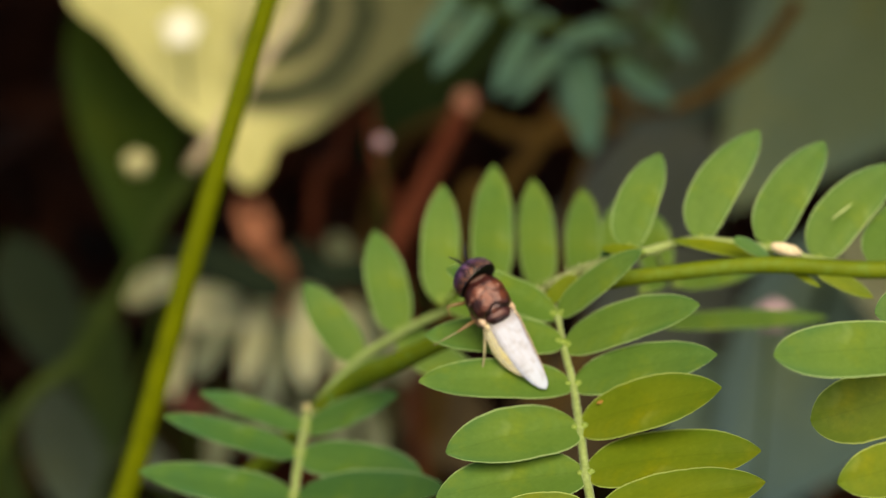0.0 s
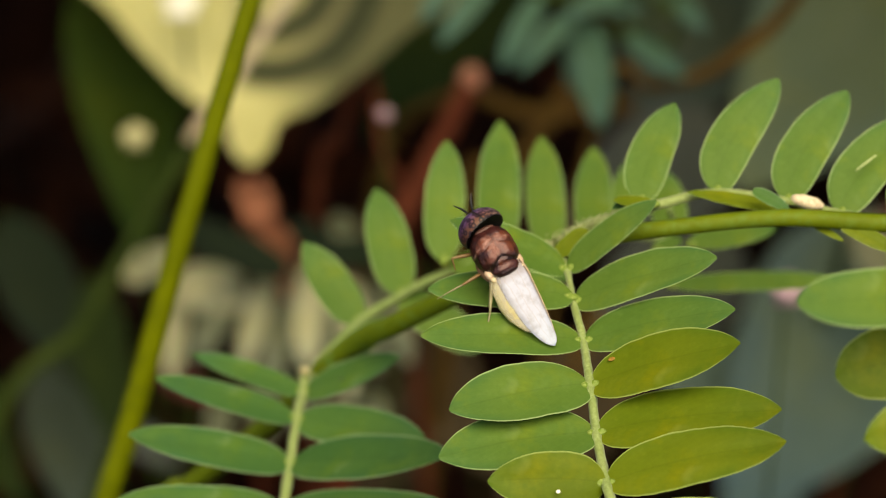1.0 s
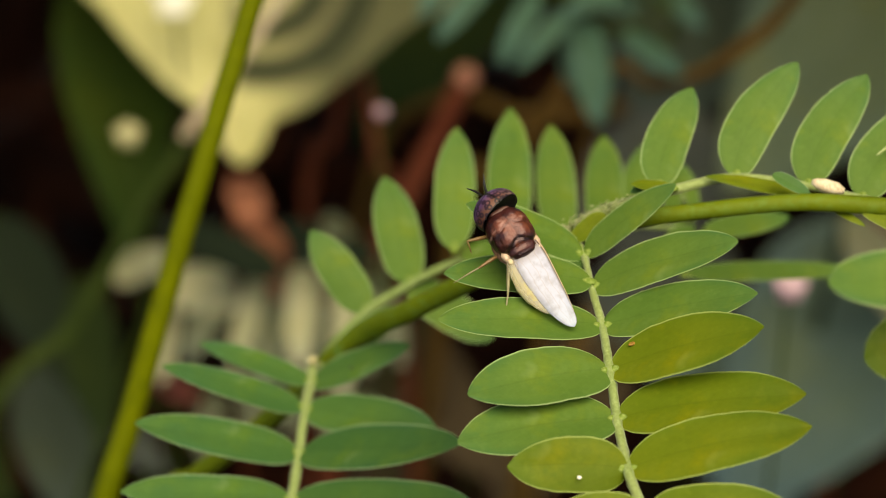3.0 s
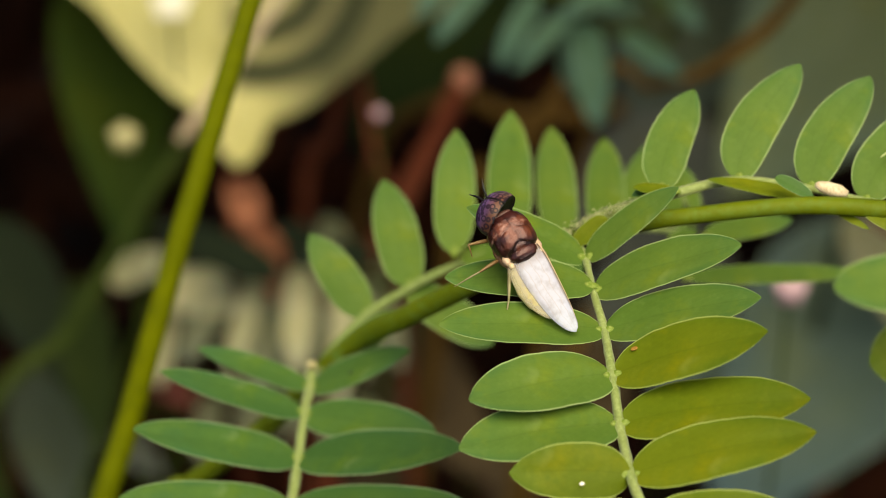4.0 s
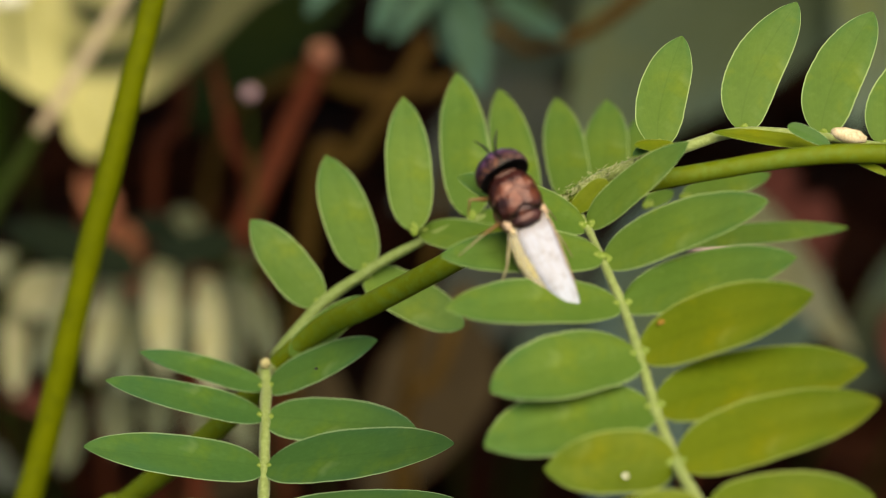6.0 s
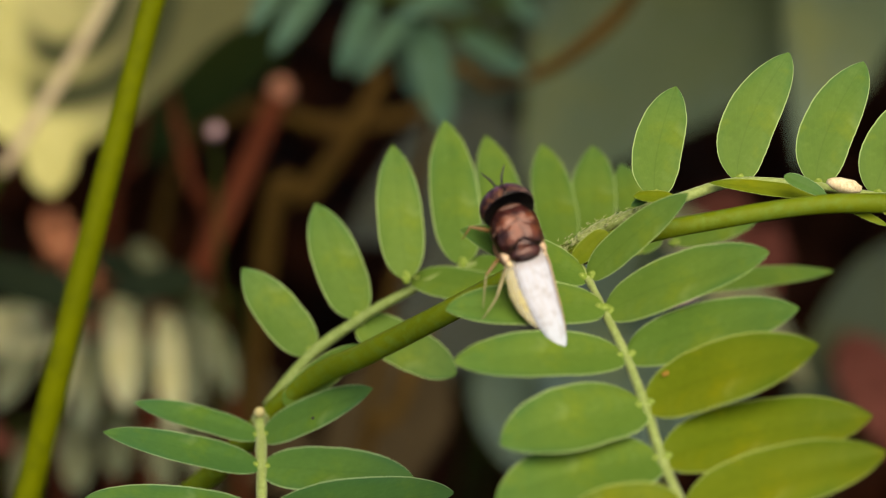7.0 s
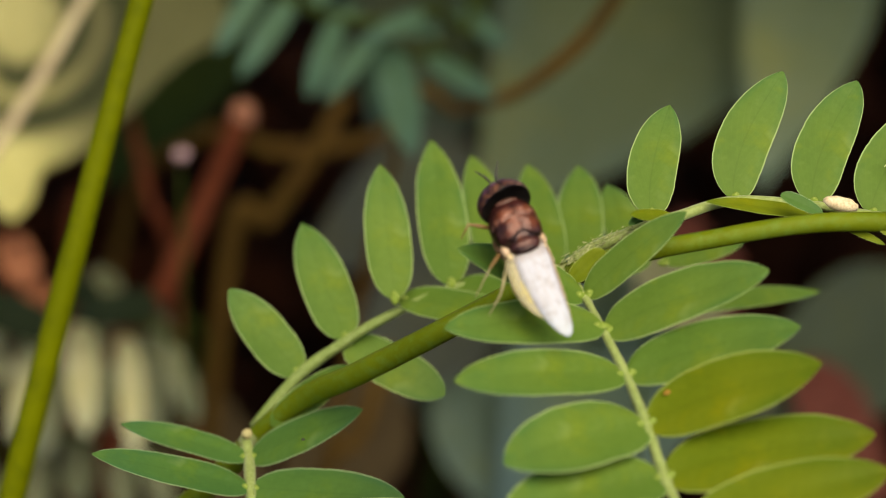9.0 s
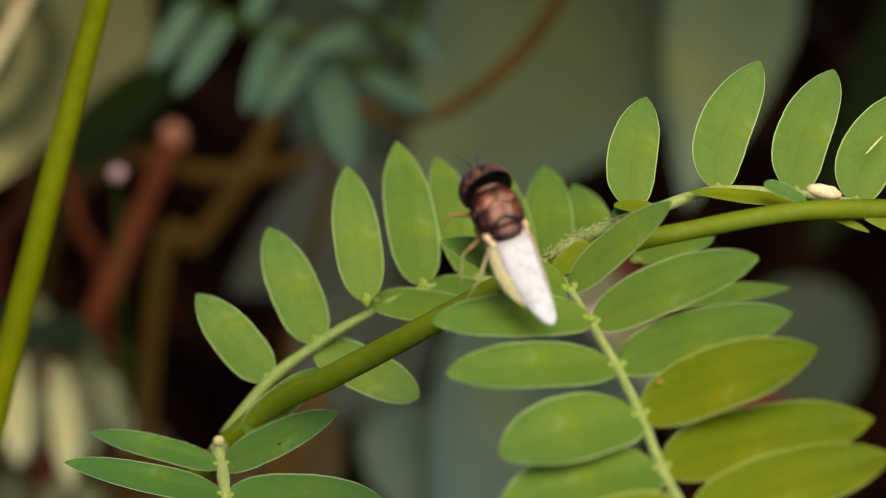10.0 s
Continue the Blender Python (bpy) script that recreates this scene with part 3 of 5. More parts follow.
rachis_b = stalk('rachis', [(28.7, -3.4, 301.5), (23.8, -3.7, 301.0), (20.7, -3.5, 301.3), (18.0, -2.7, 301.6), (14.3, -2.0, 301.7), (11.2, -2.8, 301.4), (9.0, -2.7, 300.6), (7.6, -2.6, 300.0), (6.3, -3.2, 299.6)], [0.26, 0.26, 0.24, 0.22, 0.24, 0.28, 0.30, 0.32, 0.30], RACHIS, legume)
rachis_c = stalk('rachis', [(-8.0, 9.0, 283.4), (-5.4, 9.9, 286.1), (-2.8, 10.3, 287.8), (-0.2, 10.4, 289.3), (3.1, 11.2, 290.2), (6.3, 12.0, 290.0), (9.0, 12.2, 290.2), (10.7, 12.5, 290.7), (13.9, 12.9, 290.5), (13.4, 12.0, 293.1)], [0.40, 0.34, 0.29, 0.25, 0.2, 0.18, 0.18, 0.18, 0.18, 0.18], PALE_RACHIS, legume, lumps=0.15)
rachis_d = stalk('rachis', [(-8.1, 8.1, 282.9), (-8.6, 7.2, 283.9), (-8.6, 5.4, 283.9), (-8.8, 2.4, 284.1), (-9.0, -0.7, 283.1), (-9.3, -3.8, 282.1), (-9.6, -7.1, 281.4)], [0.4, 0.38, 0.3, 0.28, 0.28, 0.28, 0.25], RACHIS, legume, lumps=0.3)
rachis_h = stalk('rachis', [(31.4, -4.7, 302.2), (27.8, -14.0, 306.0), (22.6, -22.4, 308.0), (22.8, -22.2, 305.2), (23.0, -25.4, 303.2), (24.8, -25.1, 300.7)], [0.3, 0.3, 0.3, 0.3, 0.3, 0.3], RACHIS, legume)
# leaflets of the pinna that hangs towards the camera
leaflet(rachis_a, (6.3, -5.6, 299.0), (10.6, -6.0, 303.5), 1.75, (-0.65, -0.51, 0.57), LEAF, 0.05, 0.04, joint=True, sweep=0.07)
leaflet(rachis_a, (6.5, -8.6, 298.9), (13.3, -10.3, 302.8), 3.06, (-0.52, -0.24, 0.82), LEAF, 0.05, 0.04, joint=True, sweep=0.07)
leaflet(rachis_a, (6.9, -11.4, 298.3), (14.1, -13.1, 301.4), 3.06, (-0.44, -0.24, 0.87), LEAF, 0.05, 0.04, joint=True, sweep=0.07)
leaflet(rachis_a, (7.1, -14.5, 297.7), (14.0, -16.5, 301.5), 3.50, (-0.52, -0.24, 0.82), LEAF_Y, 0.05, 0.04, joint=True, sweep=0.07)
leaflet(rachis_a, (7.3, -17.2, 296.7), (15.8, -18.9, 299.5), 3.50, (-0.35, -0.24, 0.91), LEAF_Y, 0.05, 0.04, joint=True, sweep=0.07)
leaflet(rachis_a, (7.6, -20.6, 296.1), (15.8, -21.0, 299.1), 3.42, (-0.34, -0.24, 0.91), LEAF_Y, 0.05, 0.04, joint=True, sweep=0.07)
leaflet(rachis_a, (6.3, -5.6, 299.0), (0.2, -5.9, 302.2), 2.38, (0.46, -0.36, 0.81), LEAF, 0.05, 0.04, joint=True, sweep=-0.07)
leaflet(rachis_a, (6.5, -8.6, 299.2), (-0.9, -9.3, 300.3), 2.92, (0.20, -0.20, 0.96), LEAF, 0.05, 0.04, joint=True, sweep=-0.07)
leaflet(rachis_a, (6.9, -11.4, 298.3), (-1.2, -13.6, 300.1), 2.90, (0.27, -0.19, 0.94), LEAF, 0.05, 0.04, joint=True, sweep=-0.07)
leaflet(rachis_a, (7.1, -14.5, 297.7), (0.2, -17.8, 298.5), 3.60, (0.21, -0.20, 0.96), LEAF, 0.05, 0.04, joint=True, sweep=-0.07)
leaflet(rachis_a, (7.3, -17.2, 296.7), (-0.3, -19.8, 297.2), 3.60, (0.13, -0.21, 0.97), LEAF, 0.05, 0.04, joint=True, sweep=-0.07)
leaflet(rachis_a, (7.6, -20.6, 296.1), (2.0, -21.3, 296.7), 2.63, (0.16, -0.81, 0.57), LEAF_Y, 0.05, 0.04, joint=True, sweep=-0.07)
leaflet(rachis_a, (8.2, -23.8, 295.7), (14.9, -24.5, 296.7), 3.17, (-0.17, -0.41, 0.90), LEAF_Y, 0.05, 0.04, joint=True)
leaflet(rachis_a, (8.2, -23.8, 295.7), (4.0, -23.8, 295.7), 2.35, (-0.00, -0.80, 0.60), LEAF_Y, 0.05, 0.04, joint=True)
leaflet(rachis_a, (8.6, -27.0, 295.3), (15.0, -28.6, 296.6), 3.05, (-0.27, -0.31, 0.91), LEAF_Y, 0.05, 0.04, joint=True)
leaflet(rachis_a, (8.6, -27.0, 295.3), (3.9, -26.9, 295.3), 2.29, (-0.01, -0.79, 0.62), LEAF_Y, 0.05, 0.04, joint=True)
# leaflets of the raised pinna on the stem
leaflet(rachis_b, (10.4, -1.4, 300.8), (12.5, 4.0, 304.2), 2.43, (-0.06, -0.52, 0.85), LEAF, 0.05, 0.04, joint=True, sweep=0.13)
leaflet(rachis_b, (14.3, -2.0, 301.7), (18.0, 3.4, 306.0), 2.63, (-0.06, -0.59, 0.80), LEAF, 0.05, 0.04, joint=True, sweep=0.22)
leaflet(rachis_b, (18.0, -2.7, 301.6), (21.7, 2.8, 305.6), 2.63, (-0.06, -0.55, 0.83), LEAF, 0.05, 0.04, joint=True, sweep=0.18)
leaflet(rachis_b, (20.7, -3.5, 301.3), (25.6, 1.4, 304.9), 2.84, (-0.06, -0.55, 0.83), LEAF, 0.05, 0.04, joint=True, sweep=0.18)
leaflet(rachis_b, (23.8, -3.7, 301.0), (28.6, 0.7, 303.7), 2.89, (-0.05, -0.48, 0.88), LEAF, 0.05, 0.04, joint=True, sweep=0.18)
leaflet(rachis_b, (11.0, -3.2, 301.7), (8.7, -3.9, 302.3), 1.17, (0.29, -0.01, 0.96), LEAF_Y, 0.05, 0.04, joint=True)
leaflet(rachis_b, (18.1, -3.4, 301.4), (12.7, -2.8, 302.4), 1.29, (0.17, -0.12, 0.98), LEAF_Y, 0.05, 0.04, joint=True)
leaflet(rachis_b, (20.4, -5.1, 301.7), (23.4, -6.6, 300.8), 1.05, (-0.05, -0.48, 0.88), LEAF_Y, 0.05, 0.04, joint=True)
# leaflets of the pinna behind the fly
leaflet(rachis_c, (-5.4, 9.9, 286.1), (-8.9, 12.8, 290.1), 2.45, (-0.03, -0.83, 0.56), LEAF, 0.05, 0.04, joint=True, shape=acute)
leaflet(rachis_c, (-2.8, 10.3, 287.9), (-4.5, 16.5, 291.9), 2.72, (-0.14, -0.57, 0.81), LEAF, 0.05, 0.04, joint=True, shape=acute)
leaflet(rachis_c, (-0.2, 10.0, 290.4), (-0.1, 16.9, 295.2), 2.52, (-0.14, -0.57, 0.81), LEAF, 0.05, 0.04, joint=True, shape=acute)
leaflet(rachis_c, (3.1, 11.2, 290.4), (3.3, 19.9, 295.0), 2.75, (-0.18, -0.46, 0.87), LEAF, 0.05, 0.04, joint=True, shape=acute)
leaflet(rachis_c, (6.3, 12.0, 290.0), (5.9, 21.4, 293.2), 2.46, (-0.21, -0.32, 0.92), LEAF, 0.05, 0.04, joint=True, shape=acute)
leaflet(rachis_c, (9.0, 12.2, 290.2), (9.3, 21.5, 292.4), 2.41, (-0.24, -0.22, 0.95), LEAF, 0.05, 0.04, joint=True, shape=acute)
leaflet(rachis_c, (10.7, 12.5, 290.7), (12.1, 20.4, 292.6), 2.64, (-0.24, -0.18, 0.95), LEAF, 0.05, 0.04, joint=True, shape=acute)
leaflet(rachis_c, (13.9, 12.9, 290.5), (13.6, 19.4, 291.8), 2.28, (-0.24, -0.20, 0.95), LEAF, 0.05, 0.04, joint=True, shape=acute)
leaflet(rachis_c, (-2.8, 10.6, 287.5), (2.1, 6.9, 286.15), 2.57, (-0.16, -0.52, 0.84), LEAF, 0.05, 0.04, joint=True, shape=oblong)
leaflet(rachis_c, (0.3, 11.2, 289.8), (5.6, 7.1, 290.7), 2.60, (-0.26, -0.08, 0.96), LEAF, 0.05, 0.04, joint=True, shape=oblong)
leaflet(rachis_c, (3.3, 11.6, 290.2), (7.2, 7.4, 290.9), 2.60, (-0.27, -0.07, 0.96), LEAF, 0.05, 0.04, joint=True, shape=acute)
leaflet(rachis_c, (13.4, 8.6, 289.6), (25.0, 12.6, 288.0), 1.45, (0.25, -0.37, 0.89), LEAF, 0.05, 0.04, joint=True)
leaflet(rachis_c, (14.6, 10.1, 291.6), (20.2, 13.2, 291.1), 1.66, (0.26, -0.32, 0.91), LEAF, 0.05, 0.04, joint=True)
leaflet(rachis_c, (12.5, 9.9, 291.3), (14.2, 11.1, 291.5), 1.00, (0.14, -0.34, 0.93), LEAF, 0.05, 0.04, joint=True)
leaflet(rachis_c, (-7.2, 7.0, 284.8), (-3.2, 6.6, 288.5), 1.70, (-0.1, -0.75, 0.65), LEAF, 0.05, 0.04)
# leaflets of the low pinna
leaflet(rachis_d, (-8.6, 5.4, 283.9), (-15.1, 6.1, 286.4), 2.00, (0.33, -0.17, 0.93), LEAF_B, 0.05, 0.04, joint=True)
leaflet(rachis_d, (-8.8, 2.4, 284.1), (-16.7, 0.9, 288.0), 2.25, (0.47, -0.17, 0.87), LEAF_B, 0.05, 0.04, joint=True)
leaflet(rachis_d, (-9.0, -0.7, 283.1), (-17.8, -3.3, 286.9), 2.92, (0.43, -0.17, 0.89), LEAF_B, 0.05, 0.04, joint=True)
leaflet(rachis_d, (-8.6, 5.4, 283.9), (-2.9, 3.9, 287.6), 2.65, (-0.57, -0.13, 0.81), LEAF_B, 0.05, 0.04, joint=True)
leaflet(rachis_d, (-8.8, 2.4, 284.1), (-1.3, -1.1, 285.3), 3.15, (-0.23, -0.15, 0.96), LEAF_B, 0.05, 0.04, joint=True)
leaflet(rachis_d, (-9.0, -0.7, 283.1), (-0.0, -5.5, 287.4), 3.35, (-0.48, -0.11, 0.87), LEAF_B, 0.05, 0.04, joint=True)
leaflet(rachis_d, (-9.3, -3.8, 282.1), (-18.2, -7.2, 285.2), 2.78, (0.38, -0.17, 0.91), LEAF_B, 0.05, 0.04, joint=True)
leaflet(rachis_d, (-9.3, -3.8, 282.1), (0.5, -8.7, 285.8), 2.88, (-0.40, -0.13, 0.91), LEAF_B, 0.05, 0.04, joint=True)
leaflet(rachis_d, (-9.6, -7.1, 281.4), (-18.3, -11.2, 284.3), 2.67, (0.38, -0.17, 0.91), LEAF_B, 0.05, 0.04, joint=True)
leaflet(rachis_d, (-9.6, -7.1, 281.4), (0.3, -12.7, 284.8), 2.69, (-0.39, -0.13, 0.91), LEAF_B, 0.05, 0.04, joint=True)
# leaflets of the pinna near the lens
leaflet(rachis_h, (22.3, -22.8, 308.0), (15.0, -26.0, 309.5), 2.75, (0.30, -0.55, 0.78), LEAF, 0.05, 0.04, joint=True, shape=oblong)
leaflet(rachis_h, (22.6, -22.2, 305.0), (17.4, -23.6, 304.2), 3.30, (0.33, -0.73, 0.60), LEAF_Y, 0.05, 0.04, joint=True, shape=oblong)
leaflet(rachis_h, (22.8, -25.4, 303.4), (18.1, -27.5, 303.5), 2.56, (0.22, -0.71, 0.67), LEAF_Y, 0.05, 0.04, joint=True)
leaflet(rachis_h, (27.0, -14.0, 305.6), (21.6, -16.0, 305.6), 2.60, (0.28, -0.70, 0.66), LEAF, 0.05, 0.04, joint=True, shape=oblong)


def fuzz_patch():
    """Pale woolly scales lying along the top of the joint."""
    rnd = random.Random(5)
    run = spline([(5.2, -3.9, 299.3), (6.3, -3.4, 299.9), (7.6, -2.8, 300.3), (9.2, -2.9, 300.95), (11.0, -3.0, 301.65)], 12)
    verts, faces = [], []
    for _ in range(620):
        t = rnd.random() ** 1.5 * (len(run) - 2)
        k = int(t)
        p = run[k].lerp(run[k + 1], t - k)
        way = (run[k + 1] - run[k]).normalized()
        spread = 0.24 * (1 - 0.6 * k / len(run))
        p = p + Vector((rnd.gauss(0, spread), rnd.gauss(0, spread), rnd.gauss(0, spread * 0.7)))
        q = p + way * rnd.uniform(-0.20, 0.26) + Vector((rnd.gauss(0, 0.05), rnd.gauss(0, 0.05), rnd.uniform(0.0, 0.09)))
        side = Vector((rnd.gauss(0, 1), rnd.gauss(0, 1), rnd.gauss(0, 1))).normalized() * rnd.uniform(0.02, 0.055)
        lift = side.cross(q - p).normalized() * 0.03
        n = len(verts)
        verts += [(c * MM)[:] for c in (p - side, p + side, q, p + lift)]
        faces += [(n, n + 1, n + 2), (n + 1, n + 3, n + 2), (n + 3, n, n + 2)]
    bm = bmesh.new()
    me = bpy.data.meshes.new("wool")
    me.from_pydata(verts, [], faces)
    bm.from_mesh(me)
    bpy.data.meshes.remove(me)
    part("scale_tuft", bm, FUZZ, legume, "pale woolly scales at the joint")


fuzz_patch()
leaflet(legume, (7.4, -4.5, 300.8), (5.6, -4.8, 299.3), 1.0, (-0.3, -0.75, 0.55), LEAF_Y, 0.25, 0.05, name="bract", label="small olive bract at the joint")


for _a, _b, _w, _m in (
    ((19.1, -4.6, 301.3), (20.6, -5.9, 301.1), 0.42, LEAF_Y),
    ((16.0, -3.7, 302.8), (17.9, -4.7, 302.2), 0.75, LEAF_B),
    ((9.6, -3.1, 301.8), (8.7, -3.7, 301.7), 0.45, LEAF_B),
):
    leaflet(legume, _a, _b, _w, (0.05, -0.6, 0.8), _m, 0.2, 0.08, name="stipule")


def bud(at_point, size, material, name, label):
    bm = bmesh.new()
    ball(bm, at_point, size, Matrix.Rotation(0.3, 3, "Y"), 14, 10, lambda d: 0.16 * noise.noise(d * 2.1) + 0.15 * max(0, d.x))
    part(name, bm, material, legume, label)


bud((18.8, -4.2, 302.4), (0.85, 0.4, 0.34), DRY_BUD, "dry_stipule", "small dry straw-coloured stipule")
bud((-8.6, 6.7, 284.6), (0.27, 0.25, 0.30), BUD_TAN, "tip_bud", "small tan bud")


def blotch(at_point, size, material, name, label):
    bm = bmesh.new()
    ball(bm, at_point, size, Matrix.Rotation(0.6, 3, "Z"), 12, 8, lambda d: 0.3 * noise.noise(d * 2.0))
    part(name, bm, material, legume, label)


blotch((8.2, -13.7, 298.7), (0.24, 0.13, 0.07), MARK, "brown_spot", "small brown blemish on a leaflet")
stalk("scratch", [(21.6, -2.2, 303.2), (22.2, -1.7, 303.4), (22.8, -1.2, 303.6)], [0.03, 0.06, 0.03], PALE_MARK, legume, "pale scratch on a leaflet")
blotch((5.3, -21.4, 296.2), (0.12, 0.11, 0.07), WHITE_BIT, "white_speck", "tiny white speck on a leaflet")
blotch((-6.1, 1.9, 287.2), (0.10, 0.09, 0.05), BLACK, "dark_speck", "tiny dark speck on a leaflet")

# ---- the leaning stalk ----
grass = stalk('grass_stalk', [(-6.2, 32.0, 320.0), (-12.7, 28.2, 300.0), (-17.5, 25.0, 285.0), (-22.0, 22.6, 270.0), (-26.4, 20.4, 255.0), (-42.0, 16.0, 190.0), (-52.0, 14.0, 100.0), (-56.0, 14.0, -4.0)], [.66, .70, .78, .84, .88, .9, .95, 1.0], STALK, None)

tagged(grass, "smooth olive green stalk leaning beside the branch", "stalk")


# ---- background plants ----
LEAF_GROUPS = {
    "broad_leaf": "broad leaves deep in the undergrowth",
    "dead_leaf": "dead leaves behind the branch",
    "blue_green_compound_leaf": "blue-green compound leaves",
    "pale_compound_leaf": "pale compound leaves",
}


def compound(name, label, spine, leaflets, material):
    """A compound leaf on a curved spine, leaflet by leaflet."""
    root = thing(name, label, "leaf", LEAF_GROUPS.get(name, ""))
    rach = stalk("rachis", spine, [1.0, 0.9] + [0.5] * (len(spine) - 2), SHADE_STALK, root)
    for k, (base, tip, width, *own) in enumerate(leaflets):
        leaflet(rach, base, tip, width, (0.25 * math.sin(2.1 * k), -0.65, 0.75), own[0] if own else material, 0.12, 0.10 + 0.06 * math.sin(3.3 * k), thick=0.15)
    return root


def broad(name, label, foot, base, tip, width, face, material, stem_material, fold=0.15, bend=0.10, shape=ovate):
    root = thing(name, label, "leaf", LEAF_GROUPS.get(name, ""))
    f, b = Vector(foot), Vector(base)
    if f.z > b.z:
        run = [f, Vector((b.x * 0.5 + f.x * 0.5, b.y + (f.y - b.y) * 0.35, b.z + (f.z - b.z) * 0.7)), b]
    else:
        run = [f, f * 0.6 + b * 0.4 + Vector((0, 6, 8)), b]
    stalk("petiole", run, [1.2, 0.9, 0.7], stem_material, root)
    leaflet(root, base, tip, width, face, material, fold, bend, shape, "blade", thick=0.5)
    return root


broad("dark_broad_leaf", "broad dark green leaf in deep shade", (-52, 240, 441), (-43.9, 170.0, 246.0), (-39.6, 150.0, 208.0), 18.0, (0.35, -0.75, 0.55), SHADE_LEAF, SHADE_STALK)
ARC_LEAF_EDGE = between([(0, 0.02), (0.06, 0.36), (0.2, 0.80), (0.4, 1.0), (0.54, 0.96), (0.61, 0.77), (0.685, 0.63), (0.76, 0.485), (0.838, 0.315), (0.862, 0.23), (0.880, 0.140), (0.915, 0.115), (0.96, 0.095), (0.985, 0.05), (1, 0.01)])
broad("pale_broad_leaf", "large pale yellow-green leaf with dark green arcs, shade painted on one half", (-24, 240, 441), (-21.9, 171.3, 264.0), (-24.3, 136.2, 230.2), 50.0, (0.06, -0.70, 0.72), ARC_LEAF, SHADE_STALK, 0.03, 0.0, ARC_LEAF_EDGE)

compound("blue_green_compound_leaf", "blue-green compound leaf hanging in shade behind the branch",
    [(14, 240, 441), (30, 190, 380), (25.4, 123.5, 269.9), (19.3, 113.0, 263.7), (10.6, 109.7, 264.0), (4.5, 108.1, 267.2), (1.0, 109.0, 268.8)],
    [((4.8, 108.1, 267.2), (-0.9, 101.0, 262.9), 2.5), ((9.4, 108.8, 264.5), (5.5, 99.9, 261.0), 2.6), ((13.0, 108.9, 262.6), (7.1, 101.4, 259.5), 2.5),
     ((2.1, 109.0, 268.8), (-2.9, 103.9, 263.9), 2.4), ((18.3, 111.8, 263.6), (12.0, 107.0, 263.3), 2.0), ((11.9, 110.9, 264.0), (6.5, 113.1, 263.8), 2.0),
     ((20.6, 114.8, 264.9), (14.6, 119.5, 266.9), 2.3), ((6.9, 108.7, 266.3), (10.7, 116.0, 269.0), 2.3)], TEAL_LEAF)
compound("blue_green_compound_leaf", "blue-green compound leaf hanging in shade behind the branch",
    [(40, 240, 441), (44, 190, 380), (27.7, 126.0, 266.2), (20.2, 114.6, 258.6), (13.8, 112.1, 260.2)],
    [((14.5, 112.1, 260.2), (15.7, 100.6, 254.2), 4.0), ((18.8, 112.3, 258.5), (24.5, 105.5, 256.8), 2.8), ((13.2, 111.8, 259.6), (13.5, 107.4, 253.9), 2.6),
     ((22.9, 118.5, 261.2), (27.6, 114.5, 258.3), 2.4), ((20.8, 115.4, 259.9), (15.4, 117.7, 259.9), 2.2)], TEAL_LEAF)
# leaflets out of the sun take the shaded copy of the leaf colour
compound("pale_compound_leaf", "pale cream-green compound leaf hanging low behind the branch",
    [(-62, 130, -4), (-62, 128, 120), (-37.2, 144.5, 205.8), (-28.7, 144.1, 211.8), (-17.9, 141.2, 213.9), (-8.8, 137.5, 214.2), (-5.6, 136.0, 212.5)],
    [((-17.1, 139.2, 214.7), (-17.3, 125.9, 207.6), 3.9), ((-12.0, 138.4, 212.7), (-11.7, 123.6, 205.3), 3.3), ((-6.9, 137.0, 211.9), (-4.9, 127.2, 207.4), 3.1, SHADED_SAGE),
     ((-22.6, 141.4, 212.9), (-25.7, 129.4, 205.1), 3.0), ((-20.0, 143.6, 211.4), (-22.3, 130.4, 201.7), 4.4, SHADED_SAGE), ((-14.4, 143.2, 210.4), (-15.3, 132.6, 203.6), 3.4, SHADED_SAGE),
     ((-31.7, 145.0, 208.3), (-26.4, 140.0, 213.3), 5.0), ((-42.6, 148.5, 207.1), (-34.3, 145.4, 212.4), 4.5), ((-35.4, 145.6, 208.2), (-26.1, 139.6, 208.6), 6.0), ((-8.6, 142.5, 210.8), (-9.1, 132.9, 202.0), 3.6, SHADED_SAGE), ((-26.9, 145.8, 209.1), (-31.8, 134.4, 203.9), 4.2, SHADED_SAGE), ((-35.4, 148.4, 204.9), (-35.5, 135.8, 199.2), 3.4)], GREY_LEAF)
compound("pale_compound_leaf", "pale grey-green compound leaf under another one",
    [(-48, 150, -4), (-48, 148, 100), (-35.0, 144.5, 183.9), (-26.0, 145.9, 193.2), (-17.5, 143.6, 195.7), (-9.4, 140.4, 194.6)],
    [((-23.8, 144.9, 194.1), (-23.7, 132.3, 192.4), 4.2), ((-18.2, 144.5, 195.0), (-19.0, 132.2, 193.6), 4.2), ((-13.4, 142.4, 194.9), (-13.4, 130.6, 192.6), 3.6), ((-29.6, 146.3, 190.8), (-30.4, 133.7, 188.7), 3.6), ((-10.1, 141.4, 194.0), (-7.9, 131.8, 192.1), 3.2)], SHADED_SAGE)
